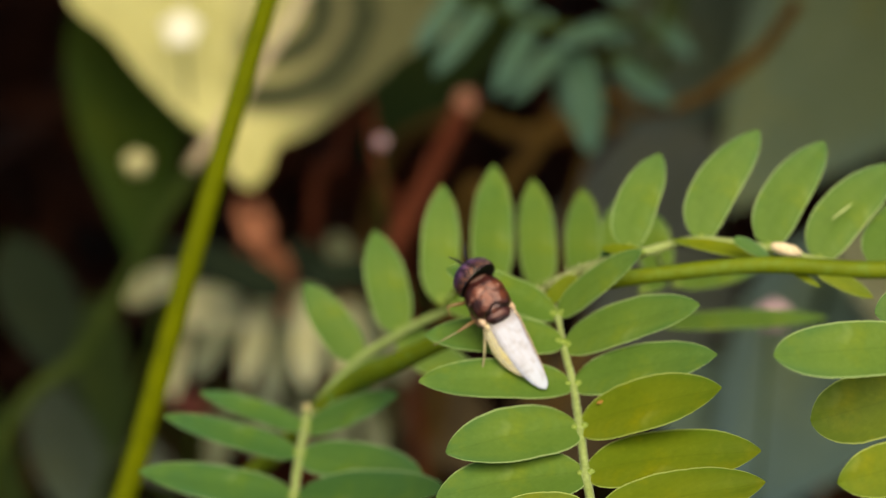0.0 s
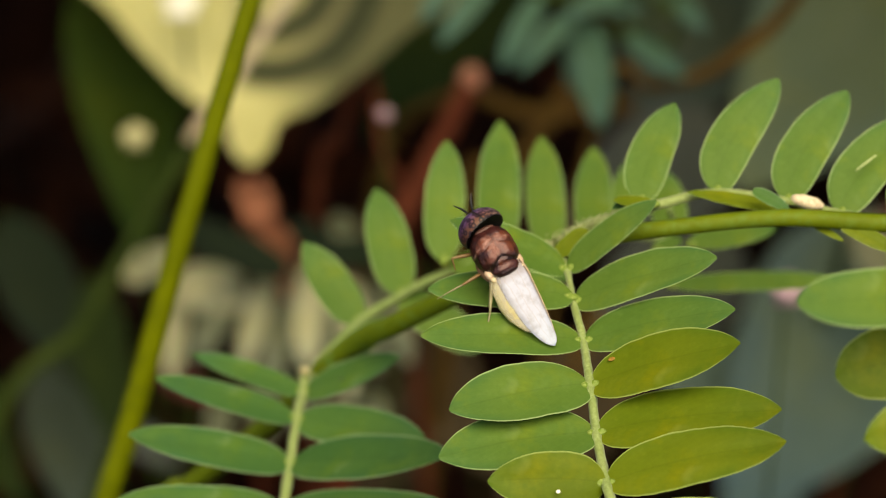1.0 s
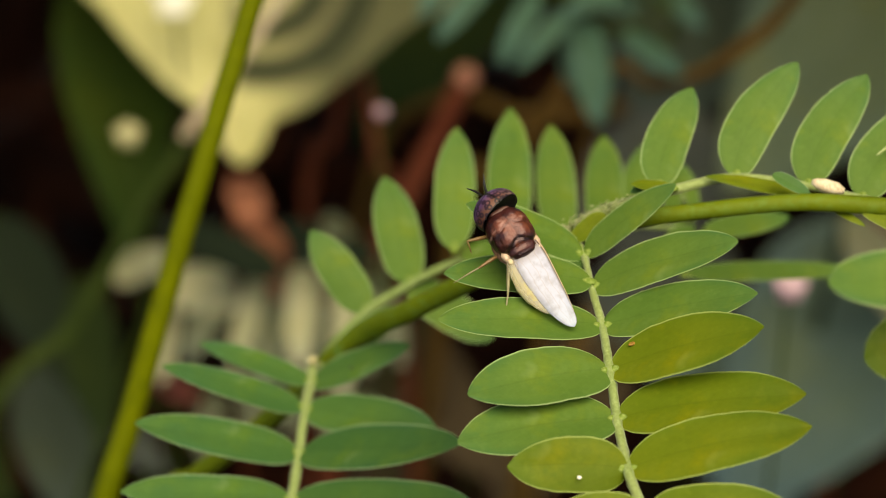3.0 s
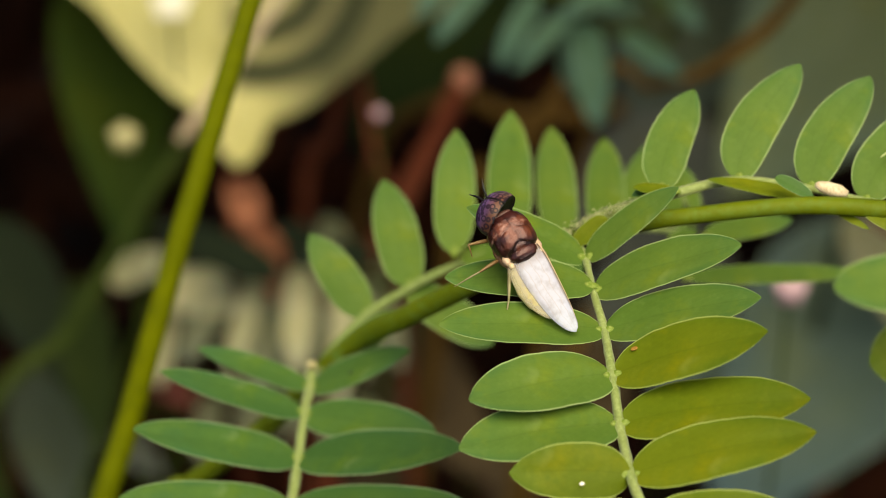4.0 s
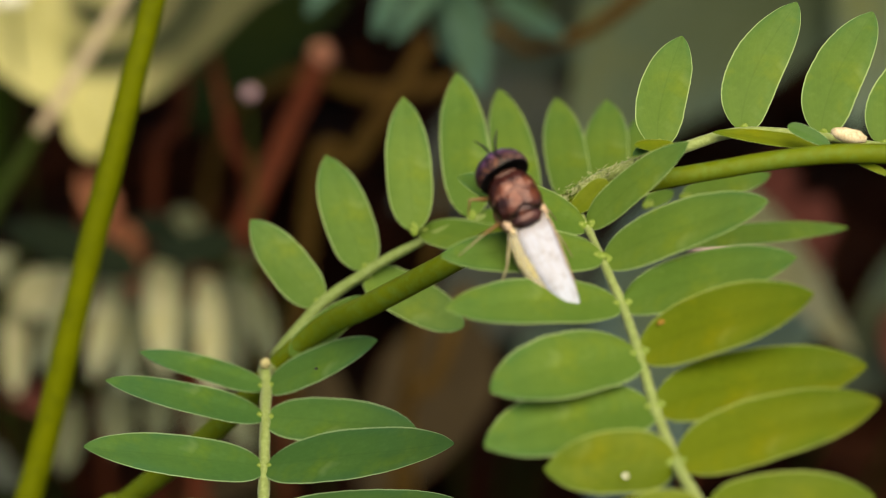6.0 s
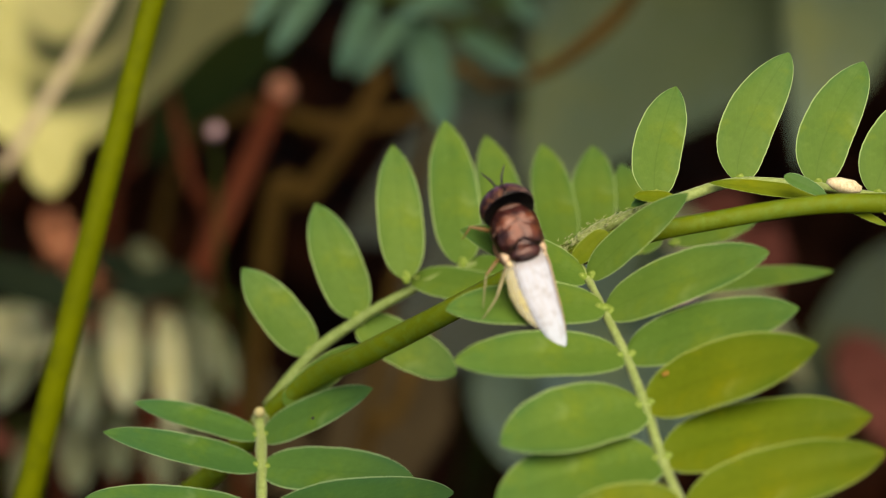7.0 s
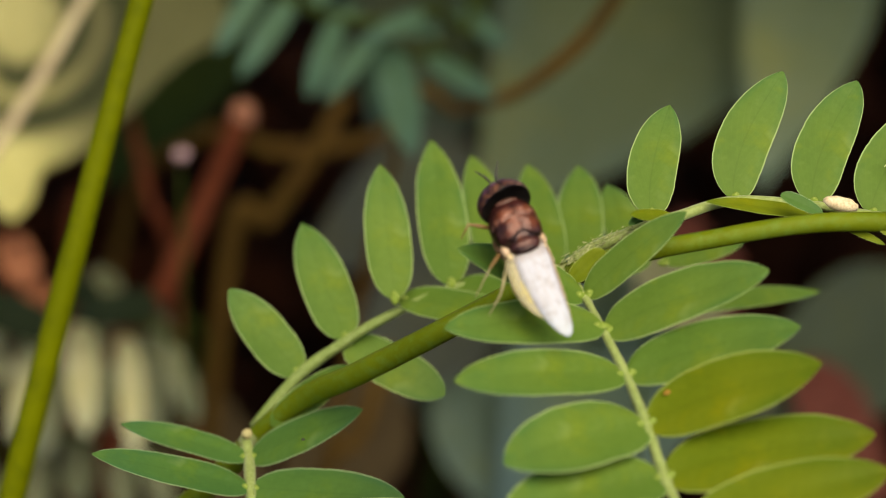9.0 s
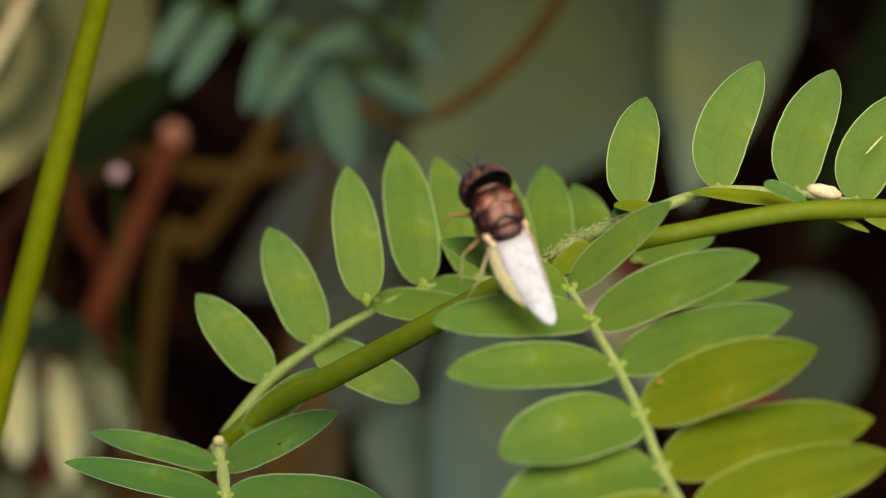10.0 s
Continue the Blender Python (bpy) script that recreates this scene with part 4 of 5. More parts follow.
compound("dusky_compound_leaf", "dull sage-green compound leaf in half shade",
    [(-20, 190, -4), (-24, 186, 120), (-2.6, 157.1, 195.2), (-7.4, 155.3, 205.1), (-13.6, 156.0, 208.5)],
    [((-9.1, 156.1, 208.1), (-6.2, 147.9, 202.7), 3.4), ((-14.8, 158.7, 210.8), (-12.4, 152.0, 207.9), 3.6), ((-11.6, 156.7, 206.3), (-13.6, 151.6, 204.9), 3.0), ((-19.5, 131.2, 217.8), (-34.1, 130.8, 225.2), 5.0, SHADE_TEAL), ((-8.0, 133.0, 220.0), (-18.0, 128.5, 221.5), 4.0, SHADE_TEAL), ((-14.7, 135.9, 219.2), (-19.7, 134.1, 222.8), 3.4, SHADE_TEAL)], SHADED_SAGE)

straw = stalk("straw_stalk", [(-10.5, 116.8, 272.0), (-15.0, 113.5, 265.7), (-19.4, 110.3, 259.4), (-27.4, 105.1, 249.3)], [0.56, 0.58, 0.6, 0.64], STRAW, None)
tagged(straw, "dry pale straw stalk leaning among the leaves", "stalk")
low = stalk("green_stalk", [(-28.7, 122.3, 240.8), (-33.7, 118.7, 233.9), (-41.5, 112.5, 222.0), (-54.3, 103.2, 204.1), (-75, 110, 90), (-80, 115, -4)], [0.8, 0.85, 0.95, 1.0, 1.2, 1.3], SHADE_STALK, None)
tagged(low, "dark green stalk in the shade", "stalk")

for _name, _label, _pts, _r, _m in (
    ("bare_twig", "bare red-brown twig in the shade", [(2.8, 144.4, 237.8), (-1.0, 142.5, 230.0), (-7.4, 140.6, 217.0), (-14.4, 141.4, 198.6), (-14, 150, 100), (-14, 152, -4)], [1.35, 1.4, 1.45, 1.6, 2.0, 2.0], TWIG),
    ("bare_twig", "thin red-brown twig in the shade", [(-10.1, 155.0, 234.6), (-7.8, 148.6, 223.3), (-5.7, 148.3, 212.8), (0, 160, 110), (2, 162, -4)], [0.6, 0.7, 0.8, 1.0, 1.2], TWIG),
    ("bare_twig", "short red-brown twig in the shade", [(-12.4, 166.0, 229.5), (-14.6, 165.0, 219.0), (-18.5, 166.0, 205.0), (-22, 180, 90), (-22, 184, -4)], [0.8, 0.9, 1.0, 1.2, 1.4], TWIG),
    ("bare_twig", "ochre twig behind blue-green leaves", [(36.2, 103.4, 269.0), (33.5, 105.0, 263.4), (29.9, 106.0, 259.3), (26.5, 108.0, 255.9), (21.7, 110.0, 253.6), (16.5, 113.0, 250.1), (10, 130, 190), (6, 150, 90), (6, 155, -4)], [0.7, 0.8, 0.8, 0.7, 0.6, 0.5, 0.8, 1.2, 1.4], TWIG_OCHRE),
    ("bare_twig", "ochre twig in the shade", [(17.2, 166.0, 228.5), (15.1, 165.0, 225.0), (11.7, 165.0, 219.1), (7.3, 165.0, 212.8), (2.0, 165.0, 206.4), (-6, 170, 110), (-6, 175, -4)], [1.0, 1.2, 1.3, 1.4, 1.4, 1.5, 1.6], TWIG_OCHRE),
    ("bare_twig", "dull ochre twig lying across the shade", [(26.0, 187.0, 213.6), (20.9, 185.0, 213.2), (10.8, 185.0, 212.9), (0.0, 185.0, 215.3), (-12, 195, 190), (-20, 205, 80), (-20, 208, -4)], [1.0, 1.2, 1.2, 1.0, 1.0, 1.2, 1.4], TWIG_OCHRE),
    ("bare_twig", "ochre twig low in the shade", [(18.1, 130.6, 212.8), (14.9, 130.4, 201.9), (11.2, 134.1, 187.9), (20, 150, 110), (20, 155, -4)], [0.8, 1.0, 1.1, 1.2, 1.4], TWIG_OCHRE),
):
    _twig = tagged(stalk(_name, _pts, _r, _m, None), _label, "twig", "bare twigs in the shade")
    _bm = bmesh.new()
    ball(_bm, Vector(_pts[0]), (_r[0] * 1.12, _r[0] * 1.1, _r[0] * 1.3), None, 14, 10, lambda d: 0.16 * noise.noise(d * 2.3))
    part("broken_end", _bm, PINK_WOOD if _m is TWIG else _m, _twig, "paler broken end of the twig")


def petal_bit(name, label, at_point, size, material, foot, flat=1.0):
    """A small flower head or bud on a thin stalk; also shapes bright spots."""
    root = thing(name, label, "flower", "pink buds" if name == "pink_bud" else "")
    p, f = Vector(at_point), Vector(foot)
    stalk("flower_stalk", [f, (f + p) / 2 + Vector((0, 8, 6)), p + Vector((0, 1.0, -0.4))], [0.35, 0.22, 0.18], SHADE_STALK, root)
    bm = bmesh.new()
    ball(bm, p, (size, size * 0.95 * flat, size), Matrix.Rotation(-0.75, 3, "X") if flat < 1 else None, 16, 12, lambda d: 0.14 * math.sin(5 * math.atan2(d.z, d.x)) + 0.1 * noise.noise(d * 2))
    part("flower_head", bm, material, root)


petal_bit("pink_bud", "small round pink flower bud", (-6.6, 103.5, 253.4), 0.72, PETAL, (-6, 112, -4))
# yellow ball added in place of the blurred disc of a bright point
petal_bit("yellow_blur_ball", "round straw-yellow ball in place of a blurred bright spot", (-35.2, 119.4, 242.5), 1.45, YELLOW_BIT, (-38, 128, -4))
# flat white disc, painted bright to stand for a sun glint
petal_bit("sun_glint_disc", "white disc added in place of a bright sun glint", (-31.7, 140.0, 250.0), 2.3, WHITE_BIT, (-34, 165, -4), 0.30)
petal_bit("pink_bud", "small round pink flower bud", (30.0, 63.5, 256.4), 1.4, PETAL, (34, 72, -4))


broad("dead_leaf", "dry orange-brown leaf caught on a stem", (-30, 190, -4), (-25.6, 140.0, 226.4), (-18.2, 134.0, 212.4), 7.4, (0.25, -0.5, 0.8), DEAD_LEAF, TWIG, 0.35, 0.25, ragged)
broad("dead_leaf", "dead dark red-brown leaf in the shade", (60, 210, -4), (65.7, 186.7, 197.0), (73.9, 169.9, 189.4), 18.0, (0.1, -0.7, 0.6), DEAD_DARK, TWIG, 0.35, 0.25, ragged)

# dull broad leaves far behind
BROAD_LABELS = {
    "dull_sage_leaf": "large dull sage green leaf in the shade",
    "dull_green_leaf": "dull green broad leaf deep in the undergrowth",
    "grey_green_leaf": "pale grey-green broad leaf in the undergrowth",
    "shade_toned_green_leaf": "dark green broad leaf deep in the shade",
    "shade_toned_teal_leaf": "dark blue-green broad leaf low in the shade",
    "blue_grey_leaf": "blue-grey broad leaf low in the undergrowth",
    "dull_olive_leaf": "dull olive broad leaf low in the undergrowth",
    "grey_brown_leaf": "grey-brown broad leaf deep in the undergrowth",
    "dull_brown_leaf": "withered brown broad leaf low in the undergrowth",
    "dead_red_brown_leaf": "dead dark red-brown leaf in the shade",
}
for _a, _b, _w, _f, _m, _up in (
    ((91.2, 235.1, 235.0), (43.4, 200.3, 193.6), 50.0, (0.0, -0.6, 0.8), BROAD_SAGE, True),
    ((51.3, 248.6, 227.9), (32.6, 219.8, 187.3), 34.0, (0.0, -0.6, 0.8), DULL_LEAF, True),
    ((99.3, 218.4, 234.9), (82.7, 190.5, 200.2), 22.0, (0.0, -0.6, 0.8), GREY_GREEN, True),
    ((136.7, 215.3, 231.1), (103.0, 192.4, 189.4), 20.0, (-0.2, -0.6, 0.8), SHADE_GREEN, True),
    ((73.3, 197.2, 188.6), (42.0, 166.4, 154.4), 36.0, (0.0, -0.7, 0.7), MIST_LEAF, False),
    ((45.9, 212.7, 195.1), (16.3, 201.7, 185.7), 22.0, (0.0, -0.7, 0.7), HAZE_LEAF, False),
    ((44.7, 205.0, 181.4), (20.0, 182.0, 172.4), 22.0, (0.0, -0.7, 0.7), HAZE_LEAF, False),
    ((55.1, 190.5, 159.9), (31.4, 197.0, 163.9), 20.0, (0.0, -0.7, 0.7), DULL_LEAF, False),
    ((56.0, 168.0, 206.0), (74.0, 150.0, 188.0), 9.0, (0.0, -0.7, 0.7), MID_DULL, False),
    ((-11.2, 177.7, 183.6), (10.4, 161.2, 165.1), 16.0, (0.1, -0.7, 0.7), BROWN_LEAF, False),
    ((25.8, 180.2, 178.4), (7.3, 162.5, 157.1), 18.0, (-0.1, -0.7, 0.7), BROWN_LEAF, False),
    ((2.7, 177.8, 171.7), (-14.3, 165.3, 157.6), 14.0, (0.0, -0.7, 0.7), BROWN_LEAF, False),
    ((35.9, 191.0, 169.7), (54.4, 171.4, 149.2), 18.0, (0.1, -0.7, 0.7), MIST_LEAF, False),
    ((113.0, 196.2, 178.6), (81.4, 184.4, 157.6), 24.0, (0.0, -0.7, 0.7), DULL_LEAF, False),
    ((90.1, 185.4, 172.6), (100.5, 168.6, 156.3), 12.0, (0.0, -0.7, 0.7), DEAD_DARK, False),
    ((10.7, 244.8, 222.0), (-12.9, 220.1, 190.9), 26.0, (0.1, -0.6, 0.8), SHADE_GREEN, True),
    ((-58.0, 152.0, 214.0), (-46.0, 134.0, 198.0), 11.0, (0.1, -0.7, 0.7), SHADE_TEAL, False),
    ((-46.5, 146.0, 208.0), (-42.0, 128.0, 193.0), 8.0, (0.0, -0.7, 0.7), SHADE_GREEN, False),
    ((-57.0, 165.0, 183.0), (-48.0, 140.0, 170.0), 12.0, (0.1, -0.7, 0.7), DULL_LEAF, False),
    ((-74.0, 165.0, 187.0), (-57.0, 140.0, 176.0), 11.0, (0.1, -0.7, 0.7), SHADE_GREEN, False),
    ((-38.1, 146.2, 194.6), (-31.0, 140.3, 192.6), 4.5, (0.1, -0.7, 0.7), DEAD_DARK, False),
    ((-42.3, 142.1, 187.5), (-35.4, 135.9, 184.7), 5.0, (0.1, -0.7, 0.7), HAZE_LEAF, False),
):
    broad("dead_leaf" if _m is DEAD_DARK else "broad_leaf", BROAD_LABELS[_m.name], (_a[0] * 0.8, 240, 441) if _up else (_a[0] + 10, _a[1] + 110, -4), _a, _b, _w, _f, _m, SHADE_STALK, 0.08, 0.1)


# ---- undergrowth and litter ----
def scatter(name, label, category, count, box, size, material, seed, flat, allowed=None):
    rnd = random.Random(seed)
    verts, faces = [], []
    for _ in range(count):
        p = Vector([rnd.uniform(a, b) for a, b in box])
        if allowed:
            out = [abs(2 * (c - lo) / (hi - lo) - 1) for c, (lo, hi) in zip(p, box)]
            if sum(c**4 for c in out) > 1.15 + 0.9 * noise.noise(p * 9) or not allowed(p):
                continue
        a = rnd.uniform(0, 2 * math.pi)
        x = Vector((math.cos(a), math.sin(a), rnd.gauss(0, flat))).normalized()
        y = x.cross(Vector((rnd.gauss(0, flat), rnd.gauss(0, flat) - 0.4 * flat, 1))).normalized()
        z = x.cross(y)
        s = size * rnd.uniform(0.6, 1.4)
        at_v = len(verts)
        for u, h, lift in ((0, 0.02, 0), (0.25, 0.2, 0.06), (0.55, 0.24, 0.08), (0.8, 0.15, 0.03), (1, 0.01, -0.06)):
            for v in (-1, 0, 1):
                verts.append((p + x * s * u + y * s * h * v + z * s * (lift + 0.05 * abs(v)))[:])
        for i in range(4):
            for j in range(2):
                k = at_v + i * 3 + j
                faces.append((k, k + 1, k + 4, k + 3))
    me = bpy.data.meshes.new(name)
    me.from_pydata(verts, [], faces)
    me.materials.append(material)
    return tagged(new(name, me), label, category, kind="stuff")


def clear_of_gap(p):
    """Whether an unseen shading leaf stays out of the gap that lets sun on to the pale leaves."""
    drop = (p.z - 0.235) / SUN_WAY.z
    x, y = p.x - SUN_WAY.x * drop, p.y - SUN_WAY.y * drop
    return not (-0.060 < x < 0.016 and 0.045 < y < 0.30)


# unseen leaves overhead, added to block sun and sky from the background
scatter("overhanging_foliage", "unseen foliage added to shade the blue-green leaves", "foliage", 340, ((0.035, 0.42), (0.05, 0.22), (0.33, 0.42)), 0.055, WEEDS, 21, 0.35, clear_of_gap)
scatter("overhanging_foliage", "unseen foliage added to shade the leaves by the stalk", "foliage", 400, ((-0.42, -0.062), (0.02, 0.26), (0.33, 0.42)), 0.055, WEEDS, 22, 0.35, clear_of_gap)
scatter("overhanging_foliage", "dense unseen foliage added to shade the undergrowth", "foliage", 3300, ((-0.47, 0.57), (0.01, 0.90), (0.395, 0.55)), 0.055, WEEDS, 9, 0.35, clear_of_gap)
# unseen branch, added to hold the shading leaves and the hanging petioles
shrub = thing("shade_branch", "unseen woody branch added to carry the shading foliage", "branch")
for _name, _run, _r in (
    ("limb", [(330, 900, -6), (325, 880, 250), (260, 760, 430), (150, 520, 500), (60, 330, 475), (0, 240, 442), (-90, 236, 440), (-190, 230, 450)], [16, 14, 12, 9, 7, 4.5, 3.2, 1.5]),
    ("limb", [(60, 330, 475), (110, 270, 446), (170, 240, 442), (260, 230, 450)], [6, 4, 3.2, 1.6]),
    ("limb", [(150, 520, 500), (20, 560, 520), (-160, 540, 515), (-330, 500, 505)], [8, 5, 3.5, 1.5]),
    ("limb", [(200, 640, 480), (330, 560, 510), (430, 420, 505)], [9, 4.5, 1.6]),
):
    stalk(_name, _run, _r, TWIG, shrub)
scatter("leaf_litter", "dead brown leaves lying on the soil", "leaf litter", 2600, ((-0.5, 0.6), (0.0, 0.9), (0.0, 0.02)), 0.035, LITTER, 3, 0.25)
scatter("undergrowth", "undergrowth behind the plants, darkened for deep shade", "undergrowth", 900, ((-0.25, 0.35), (0.30, 0.60), (0.0, 0.16)), 0.035, SHADE_GROWTH, 4, 0.7)


# ---- the fly; x to its right, y forward ----
def membrane(bm, length, left, right, arch, thick=0.02, nu=30, nv=14, seed=0.0):
    """A folded wing along -y between its left and right edges (functions of 0..1), arched across and finely rumpled."""
    uv = bm.loops.layers.uv.new("blade")
    skins = []
    for skin in (1, -1):
        rows = []
        for i in range(nu + 1):
            u = i / nu
            lo, hi = left(u), right(u)
            row = []
            for j in range(nv + 1):
                v = j / nv
                x = lo + (hi - lo) * v
                y = -u * length
                z = -arch * (2 * v - 1) ** 2 * (hi - lo) * 0.5 + 0.030 * noise.noise(Vector((x * 2.2, y * 1.3, seed)))
                z += 0.012 * math.cos(v * 34 + u * 5) * math.sin(math.pi * min(1, 1.2 * u)) + skin * thick / 2
                row.append(bm.verts.new(Vector((x, y, z)) * MM))
            rows.append(row)
        skins.append(rows)
    def quad(corners, uvs):
        f = bm.faces.new(corners)
        for loop, w in zip(f.loops, uvs):
            loop[uv].uv = w
    for skin, rows in zip((1, -1), skins):
        for i in range(nu):
            for j in range(nv):
                q = [(i, j), (i + 1, j), (i + 1, j + 1), (i, j + 1)]
                if skin < 0:
                    q.reverse()
                quad([rows[m][n] for m, n in q], [(m / nu, n / nv) for m, n in q])
    up, low = skins
    rim = [(i, 0) for i in range(nu + 1)] + [(nu, j) for j in range(1, nv + 1)] + [(i, nv) for i in range(nu - 1, -1, -1)] + [(0, j) for j in range(nv - 1, 0, -1)]
    for (m, n), (p, q) in zip(rim, rim[1:] + rim[:1]):
        quad([up[m][n], low[m][n], low[p][q], up[p][q]], [(m / nu, n / nv)] * 2 + [(p / nu, q / nv)] * 2)


def gauss(v, width):
    return math.exp(-((v / width) ** 2))


def build_fly():
    fly = thing("fly", "small dark copper soldier fly with milky wings standing on a leaflet", "fly")

    def back(d):
        """Grooves and swellings of the upper thorax."""
        up = max(0.0, d.z) ** 0.5
        ax = abs(d.x)
        groove = -0.012 * gauss(d.x, 0.05) * (d.y > -0.5)
        suture = -0.028 * gauss(d.y - 0.10 + 0.35 * (ax - 0.3), 0.05) * min(1.0, max(0.0, (ax - 0.12) / 0.2))
        rear = -0.060 * gauss(d.y + 0.60 - 0.10 * math.cos(5.0 * d.x), 0.05)
        flank = -0.022 * gauss(ax - 0.66, 0.05) * (abs(d.y) < 0.55)
        hump = 0.045 * gauss(ax - 0.36, 0.22) * gauss(d.y - 0.42, 0.30) + 0.05 * gauss(ax - 0.38, 0.22) * gauss(d.y + 0.25, 0.28)
        return (groove + suture + rear + flank + hump) * up + 0.02 * noise.noise(d * 3.2) + 0.010 * noise.noise(d * 9)

    def boxy(d):
        q = (abs(d.x) ** 3.0 + abs(d.y) ** 2.7 + abs(d.z) ** 2.4) ** (1 / 2.7)
        return 0.93 / q - 1 + back(d)

    bm = bmesh.new()
    ball(bm, (0, 0, 0), (1.21, 1.34, 1.00), None, 96, 64, boxy)
    for v in bm.verts:
        y = v.co.y / MM
        v.co.x *= 1.0 - 0.13 * max(0.0, y - 0.25) ** 1.4 - 0.05 * max(0.0, -y - 0.7)
    thorax = part("thorax", bm, THORAX, fly, "dark brown thorax with a copper sheen")
    bm = bmesh.new()
    ball(bm, (0, -1.12, 0.42), (0.74, 0.42, 0.34), None, 36, 22, lambda d: 0.05 * gauss(d.y + 0.75, 0.12) - 0.06 * gauss(d.y + 0.5, 0.08) + 0.03 * noise.noise(d * 4))
    part("scutellum", bm, THORAX, thorax, "dark half-round plate behind the thorax")
    bm = bmesh.new()
    ball(bm, (0, 1.08, 0.46), (0.56, 0.17, 0.20), None, 24, 14, lambda d: 0.06 * noise.noise(d * 4))
    part("collar", bm, COLLAR, thorax, "narrow red-brown collar behind the head")
    # fine short hairs
    rnd = random.Random(11)
    bm = bmesh.new()
    for _ in range(420):
        d = Vector((rnd.gauss(0, 1), rnd.gauss(0, 1), abs(rnd.gauss(0, 1)))).normalized()
        p = Vector((d.x * 1.16, d.y * 1.30, d.z * 0.98)) * (1 + boxy(d))
        tipp = p + d * rnd.uniform(0.04, 0.09) + Vector((0, -0.07, 0))
        s = d.cross(Vector((0.3, 0.8, 0.2))).normalized() * 0.007
        bm.faces.new([bm.verts.new(c * MM) for c in (p - s, p + s, tipp)])
    part("hairs", bm, HAIR, thorax)
    for s in (-1, 1):
        bm = bmesh.new()
        ball(bm, (0.86 * s, -1.00, 0.16), (0.22, 0.32, 0.18), None, 20, 14, lambda d: 0.16 * noise.noise(d * 3))
        part("wing_joint", bm, JOINT, thorax, "pale amber wing joint")
        bm = bmesh.new()
        ball(bm, (0.82 * s, -1.38, 0.22), (0.14, 0.17, 0.12), None, 14, 10, lambda d: 0.14 * noise.noise(d * 3 + Vector((s, 0, 0))))
        part("haltere", bm, KNOB, thorax, "cream knob behind the wing joint")
        bm = bmesh.new()
        ball(bm, (0.84 * s, -0.55, -0.30), (0.34, 0.72, 0.42), None, 24, 16, lambda d: 0.10 * noise.noise(d * 2.6))
        part("flank_plate", bm, FLANK, thorax, "brown side plate under the wing")
    # abdomen
    bm = bmesh.new()
    ball(bm, (-0.16, -2.72, -0.22), (1.05, 1.62, 0.44), None, 36, 40, lambda d: 0.018 * math.cos(24 * d.y) + 0.01)
    part("abdomen", bm, ABDOMEN, fly, "flat amber abdomen under the wings")
    # wings, folded flat over each other
    under = bmesh.new()
    membrane(under, 3.80, between([(0, -1.00), (0.15, -1.16), (0.45, -1.22), (0.72, -1.02), (0.9, -0.66), (1, -0.22)]), between([(0, 0.96), (0.3, 0.98), (0.6, 0.86), (0.85, 0.70), (1, 0.45)]), 0.16, seed=2.0)
    ob = part("wing", under, WING_UNDER, fly, "amber tinted clear wing")
    ob.matrix_basis = pose(0, -1.02 * MM, 0.36 * MM, 5.5, 0, 0)
    upper = bmesh.new()
    membrane(upper, 4.75, between([(0, -0.62), (0.15, -0.74), (0.45, -0.72), (0.72, -0.52), (0.9, -0.24), (0.97, 0.0), (1, 0.18)]), between([(0, 0.86), (0.15, 0.90), (0.45, 0.80), (0.72, 0.70), (0.9, 0.58), (0.97, 0.44), (1, 0.26)]), 0.15, seed=5.0)
    ob = part("wing", upper, WING, fly, "milky white wing with faint veins")
    ob.matrix_basis = pose(0, -1.02 * MM, 0.47 * MM, 5.5, 0, 0)
    bm = bmesh.new()
    tube(bm, [(0.86, -1.0, 0.42), (0.93, -1.8, 0.33), (0.86, -3.0, 0.20), (0.74, -4.3, 0.08), (0.62, -5.0, 0.02)], [0.040, 0.026, 0.020, 0.016, 0.012], 6, 5)
    part("wing_vein", bm, JOINT, fly, "amber vein along the wing's edge")
    # head: a wide dome of two eyes over a hollow black back
    head = thing_part("head", fly, (0, 1.31, 0.06))
    R = (1.27, 1.00, 1.08)

    def hollow(bm):
        for v in bm.verts:
            x, y, z = v.co / MM
            if y < -0.26:
                r2 = min(1.0, (x / R[0]) ** 2 + (z / R[2]) ** 2)
                v.co.y = (-0.26 + 0.52 * (1 - r2)) * MM

    bm = bmesh.new()
    ball(bm, (0, 0, 0), tuple(r * 0.97 for r in R), None, 48, 36)
    hollow(bm)
    part("skull", bm, BLACK, head, "hollow black back of the head")
    for s in (-1, 1):
        bm = bmesh.new()
        ball(bm, (0, 0, 0), R, None, 64, 48)
        cut = [f for f in bm.faces if f.calc_center_median().x * s < 0.05 * MM or f.calc_center_median().y < -0.29 * MM]
        bmesh.ops.delete(bm, geom=cut, context="FACES")
        part("compound_eye", bm, EYE, head, "bronze purple compound eye with dark bands")
    for s in (-1, 1):
        bm = bmesh.new()
        tube(bm, [(0.12 * s, 0.72, 0.62), (0.24 * s, 0.95, 0.86), (0.34 * s, 1.10, 1.00), (0.60 * s, 1.36, 1.26)], [0.05, 0.062, 0.055, 0.020], 8, 4)
        part("antenna", bm, BLACK, head)
    # legs: each thigh carries its shin and foot
    legs = {}
    for key, hip, stances, shades in LEGS:
        legs[key] = build_leg(fly, Vector(hip), Vector(stances[0][1]), Vector(stances[0][2]), shades)
    return fly, head, legs


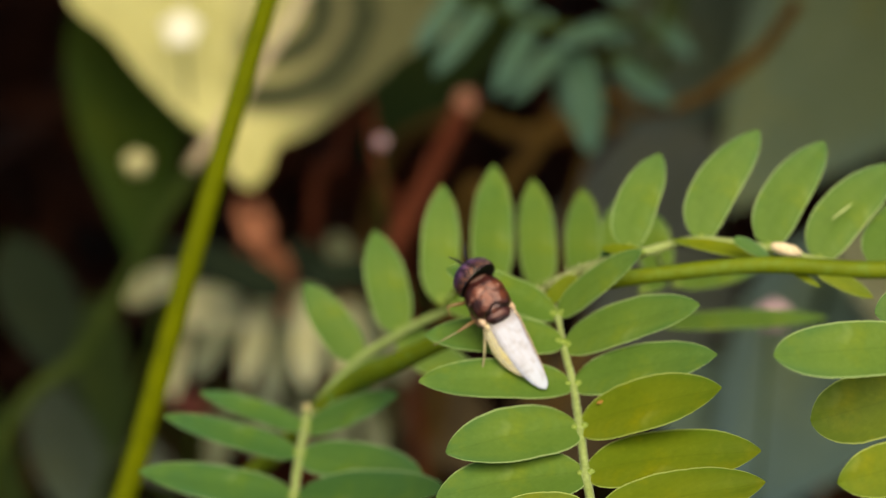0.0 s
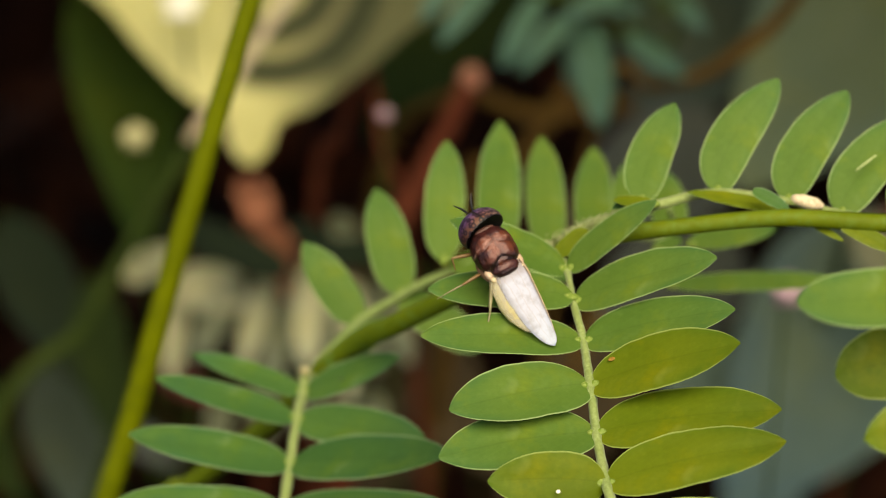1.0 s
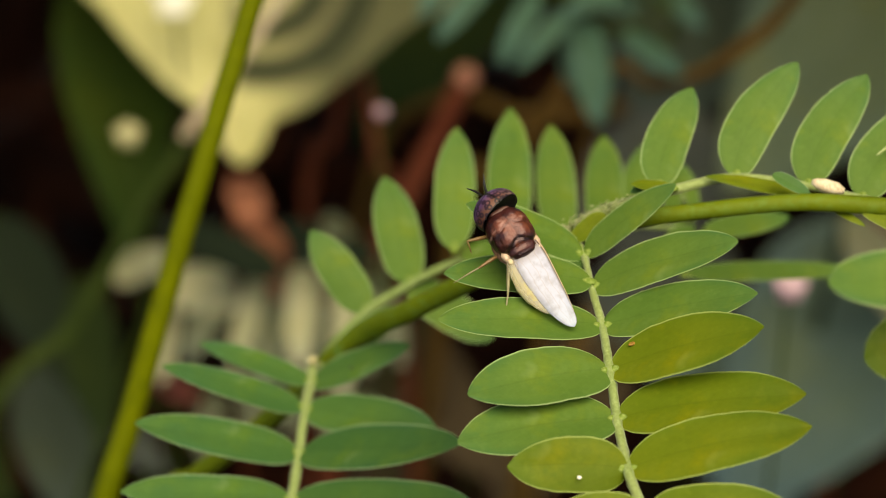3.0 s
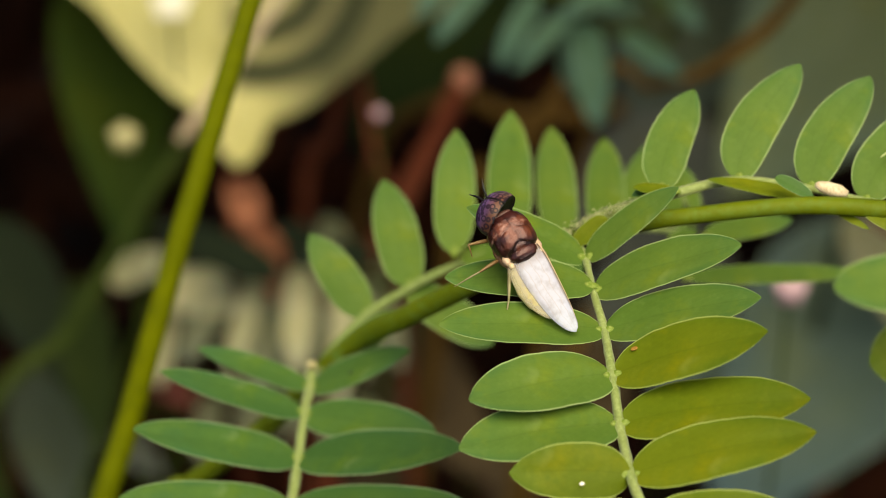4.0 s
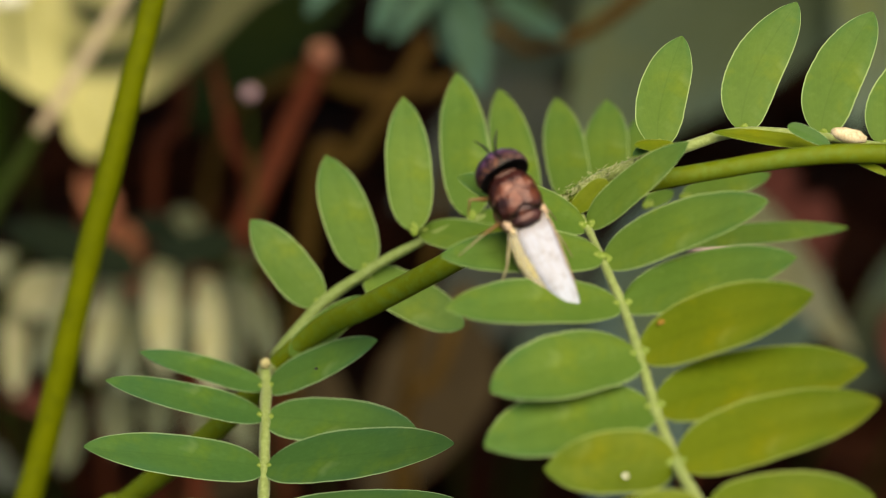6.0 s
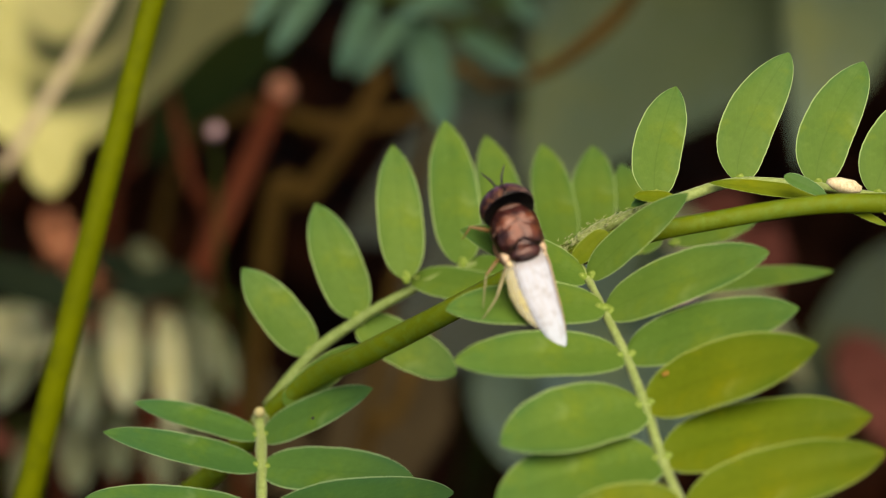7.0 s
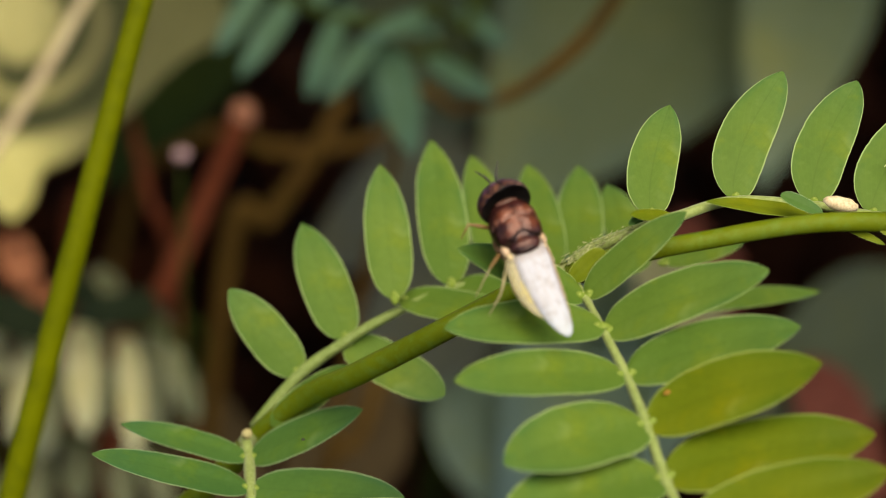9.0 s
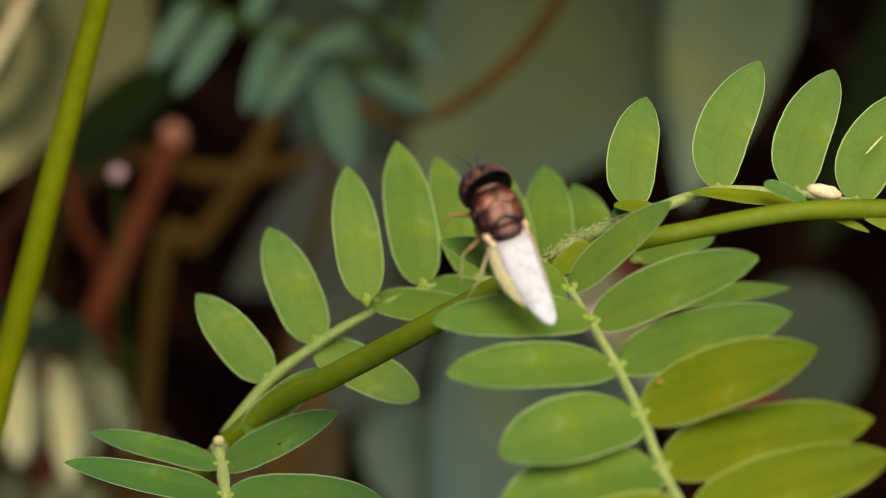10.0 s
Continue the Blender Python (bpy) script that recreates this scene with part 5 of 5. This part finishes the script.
def build_leg(fly, hip, knee, toe, shades):
    """A thigh about its hip, with the shin and foot about the knee."""
    bm = bmesh.new()
    mid = (knee - hip) * 0.5 + Vector((0, 0, 0.04))
    tube(bm, [(0, 0, 0), mid, knee - hip], [0.09, 0.10, 0.055], 10, 5, 0.02, 0.02)
    leg = part("leg", bm, shades[0], fly)
    leg.location = hip * MM
    bm = bmesh.new()
    way = toe - knee
    side = Vector((0, 0, 0.05))
    tube(bm, [(0, 0, 0), way * 0.25 + side, way * 0.55 + side, way * 0.60 + side * 0.8, way * 0.72 + side * 0.6, way * 0.75 + side * 0.5, way * 0.86, way * 0.89, way], [0.048, 0.046, 0.040, 0.028, 0.035, 0.025, 0.032, 0.022, 0.026], 8, 3, 0.02, 0.02)
    shin = part("shin", bm, shades[1], leg)
    shin.location = (knee - hip) * MM
    return leg, shin


def thing_part(name, parent, at_point):
    """A part that turns about its own joint and carries smaller parts."""
    bm = bmesh.new()
    tube(bm, [(0, -0.55, 0), (0, -0.2, 0)], [0.34, 0.42], 12, 4)
    ob = part(name, bm, BLACK, parent)
    ob.location = mm(at_point)
    return ob


# each leg: its hip, then the times at which it stands with its knee and toe there, in the fly's space
LEGS = [
    ("mid_left", (-0.80, -0.62, -0.40), [(0, (-2.27, -0.78, -0.10), (-3.66, -0.72, -0.50)), (6.8, (-1.70, -1.30, -0.10), (-2.15, -2.36, -0.60)), (8.0, (-1.60, -1.25, -0.10), (-2.00, -2.30, -0.60)), (8.5, (-1.34, -1.10, -0.10), (-2.39, -1.99, -0.60)), (9.5, (-1.40, -1.11, -0.10), (-2.20, -1.80, -0.60)), (10, (-2.04, -1.21, -0.10), (-2.49, -2.16, -0.60))], (LEG_DARK, LEG)),
    ("hind_left", (-0.70, -1.10, -0.40), [(0, (-1.76, -2.71, -0.10), (-2.39, -3.49, -0.60)), (6.8, (-2.07, -2.91, -0.10), (-3.07, -3.63, -0.60)), (8.0, (-1.65, -2.70, -0.10), (-2.67, -4.15, -0.60)), (8.5, (-1.94, -3.22, -0.10), (-2.57, -3.91, -0.60)), (9.5, (-2.20, -2.99, -0.10), (-3.10, -3.50, -0.60)), (10, (-2.30, -3.04, -0.10), (-3.07, -3.55, -0.60))], (LEG, LEG)),
    ("front_left", (-0.70, 0.40, -0.45), [(0, (-2.04, 0.70, -0.10), (-2.08, 0.19, -0.60)), (6.8, (-1.50, 0.70, -0.10), (-1.95, 0.36, -0.60)), (8.5, (-1.48, 0.70, -0.10), (-1.90, 0.36, -0.60)), (9.5, (-1.72, 0.75, -0.10), (-2.41, 0.14, -0.60)), (10, (-1.77, 0.63, -0.10), (-2.38, -0.01, -0.60))], (LEG_DARK, LEG_DARK)),
    ("hind_right", (0.60, -1.05, -0.55), [(0, (1.00, -2.30, -0.60), (1.10, -3.30, -1.45)), (6.8, (1.00, -2.40, -0.60), (1.20, -4.30, -1.25))], (LEG, LEG)),
    ("mid_right", (0.75, -0.60, -0.45), [(0, (1.15, -1.10, -0.60), (1.40, -1.60, -1.45)), (6.8, (1.15, -1.10, -0.60), (1.40, -1.60, -1.45))], (LEG_DARK, LEG)),
    ("front_right", (0.65, 0.45, -0.45), [(0, (1.10, 0.75, -0.70), (1.40, 0.30, -1.45)), (6.8, (1.10, 0.75, -0.70), (1.40, 0.30, -1.45))], (LEG_DARK, LEG_DARK)),
]
fly, fly_head, fly_legs = build_fly()

FLY_PATH = [
    (0.0, pose(0.00234, -0.00915, 0.30220, 38.5, -16.8, 25.5)),
    (0.5, pose(0.00233, -0.00915, 0.30220, 38.6, -17.2, 25.1)),
    (1.0, pose(0.00237, -0.00916, 0.30220, 38.6, -16.8, 24.9)),
    (1.5, pose(0.00236, -0.00915, 0.30221, 38.8, -17.5, 24.4)),
    (2.0, pose(0.00234, -0.00914, 0.30223, 38.9, -16.9, 24.5)),
    (2.5, pose(0.00229, -0.00912, 0.30226, 38.1, -18.8, 25.3)),
    (4.0, pose(0.00230, -0.00911, 0.30228, 38.4, -18.6, 24.7)),
    (4.5, pose(0.00231, -0.00911, 0.30228, 38.7, -18.2, 24.4)),
    (5.0, pose(0.00230, -0.00912, 0.30227, 38.6, -19.7, 24.0)),
    (5.5, pose(0.00234, -0.00897, 0.30233, 41.8, -20.9, 21.0)),
    (5.7, pose(0.00239, -0.00881, 0.30223, 42.6, -19.0, 19.2)),
    (6.8, pose(0.00246, -0.00743, 0.30263, 42.4, -8.0, 8.4)),
    (7.0, pose(0.00247, -0.00741, 0.30267, 40.8, -9.0, 9.5)),
    (7.5, pose(0.00248, -0.00714, 0.30315, 34.9, -11.4, 11.3)),
    (8.0, pose(0.00229, -0.00691, 0.30351, 33.4, -11.8, 10.8)),
    (8.5, pose(0.00227, -0.00689, 0.30351, 34.0, -11.8, 10.6)),
    (9.0, pose(0.00253, -0.00690, 0.30361, 34.4, -12.1, 9.7)),
    (9.5, pose(0.00243, -0.00682, 0.30373, 34.1, -11.9, 9.1)),
    (10.0, pose(0.00238, -0.00675, 0.30383, 37.3, -13.1, 7.6)),
]

HEAD_TURN = [(0.0, 12, 6, -16), (2.5, 10, 4, -18), (4.0, 26, 16, -10), (4.6, 26, 16, -10), (4.9, 16, 8, -16), (5.5, 4, 0, -26), (5.7, 2, 0, -20), (7.0, 4, 0, -28), (10.0, 6, 2, -26)]


def motions():
    """The fly turns, steps on to the next leaflet and looks about."""
    walk(fly, FLY_PATH)
    base = fly_head.location.copy()
    walk(fly_head, [(t, pose(*base, nod, roll, turn)) for t, turn, roll, nod in HEAD_TURN])
    for key, hip, stances, _ in LEGS:
        leg, shin = fly_legs[key]
        hip, knee, toe = [Vector(p) for p in (hip, *stances[0][1:])]
        turns = []
        for t, knee_b, toe_b in stances:
            thigh = (knee - hip).rotation_difference(Vector(knee_b) - hip)
            calf = (toe - knee).rotation_difference(thigh.inverted() @ (Vector(toe_b) - Vector(knee_b)))
            turns.append((t, 0, thigh, calf))
        # the step between the first two stances, with the foot lifted
        lift = 0.5 if key.startswith("mid") else 0.35
        one, two = turns[:2]
        for t, k, up in ((5.5, 0, 0), (5.8, 0.1, lift), (6.2, 0.5, lift * 1.4), (6.6, 0.95, lift * 0.5)):
            turns.append((t, up, one[2].slerp(two[2], k), one[3].slerp(two[3], k)))
        if stances[-1][0] < 10:
            turns.append((10, *turns[len(stances) - 1][1:]))
        turns.sort(key=lambda row: row[0])
        at_leg, at_shin = Matrix.Translation(leg.location), Matrix.Translation(shin.location)
        side = "Y" if hip.x < 0 else "Z"
        walk(leg, [(t, at_leg @ Matrix.Rotation(0.35 * up, 4, side) @ thigh.to_matrix().to_4x4()) for t, up, thigh, _ in turns])
        walk(shin, [(t, at_shin @ calf.to_matrix().to_4x4()) for t, _, _, calf in turns])


motions()
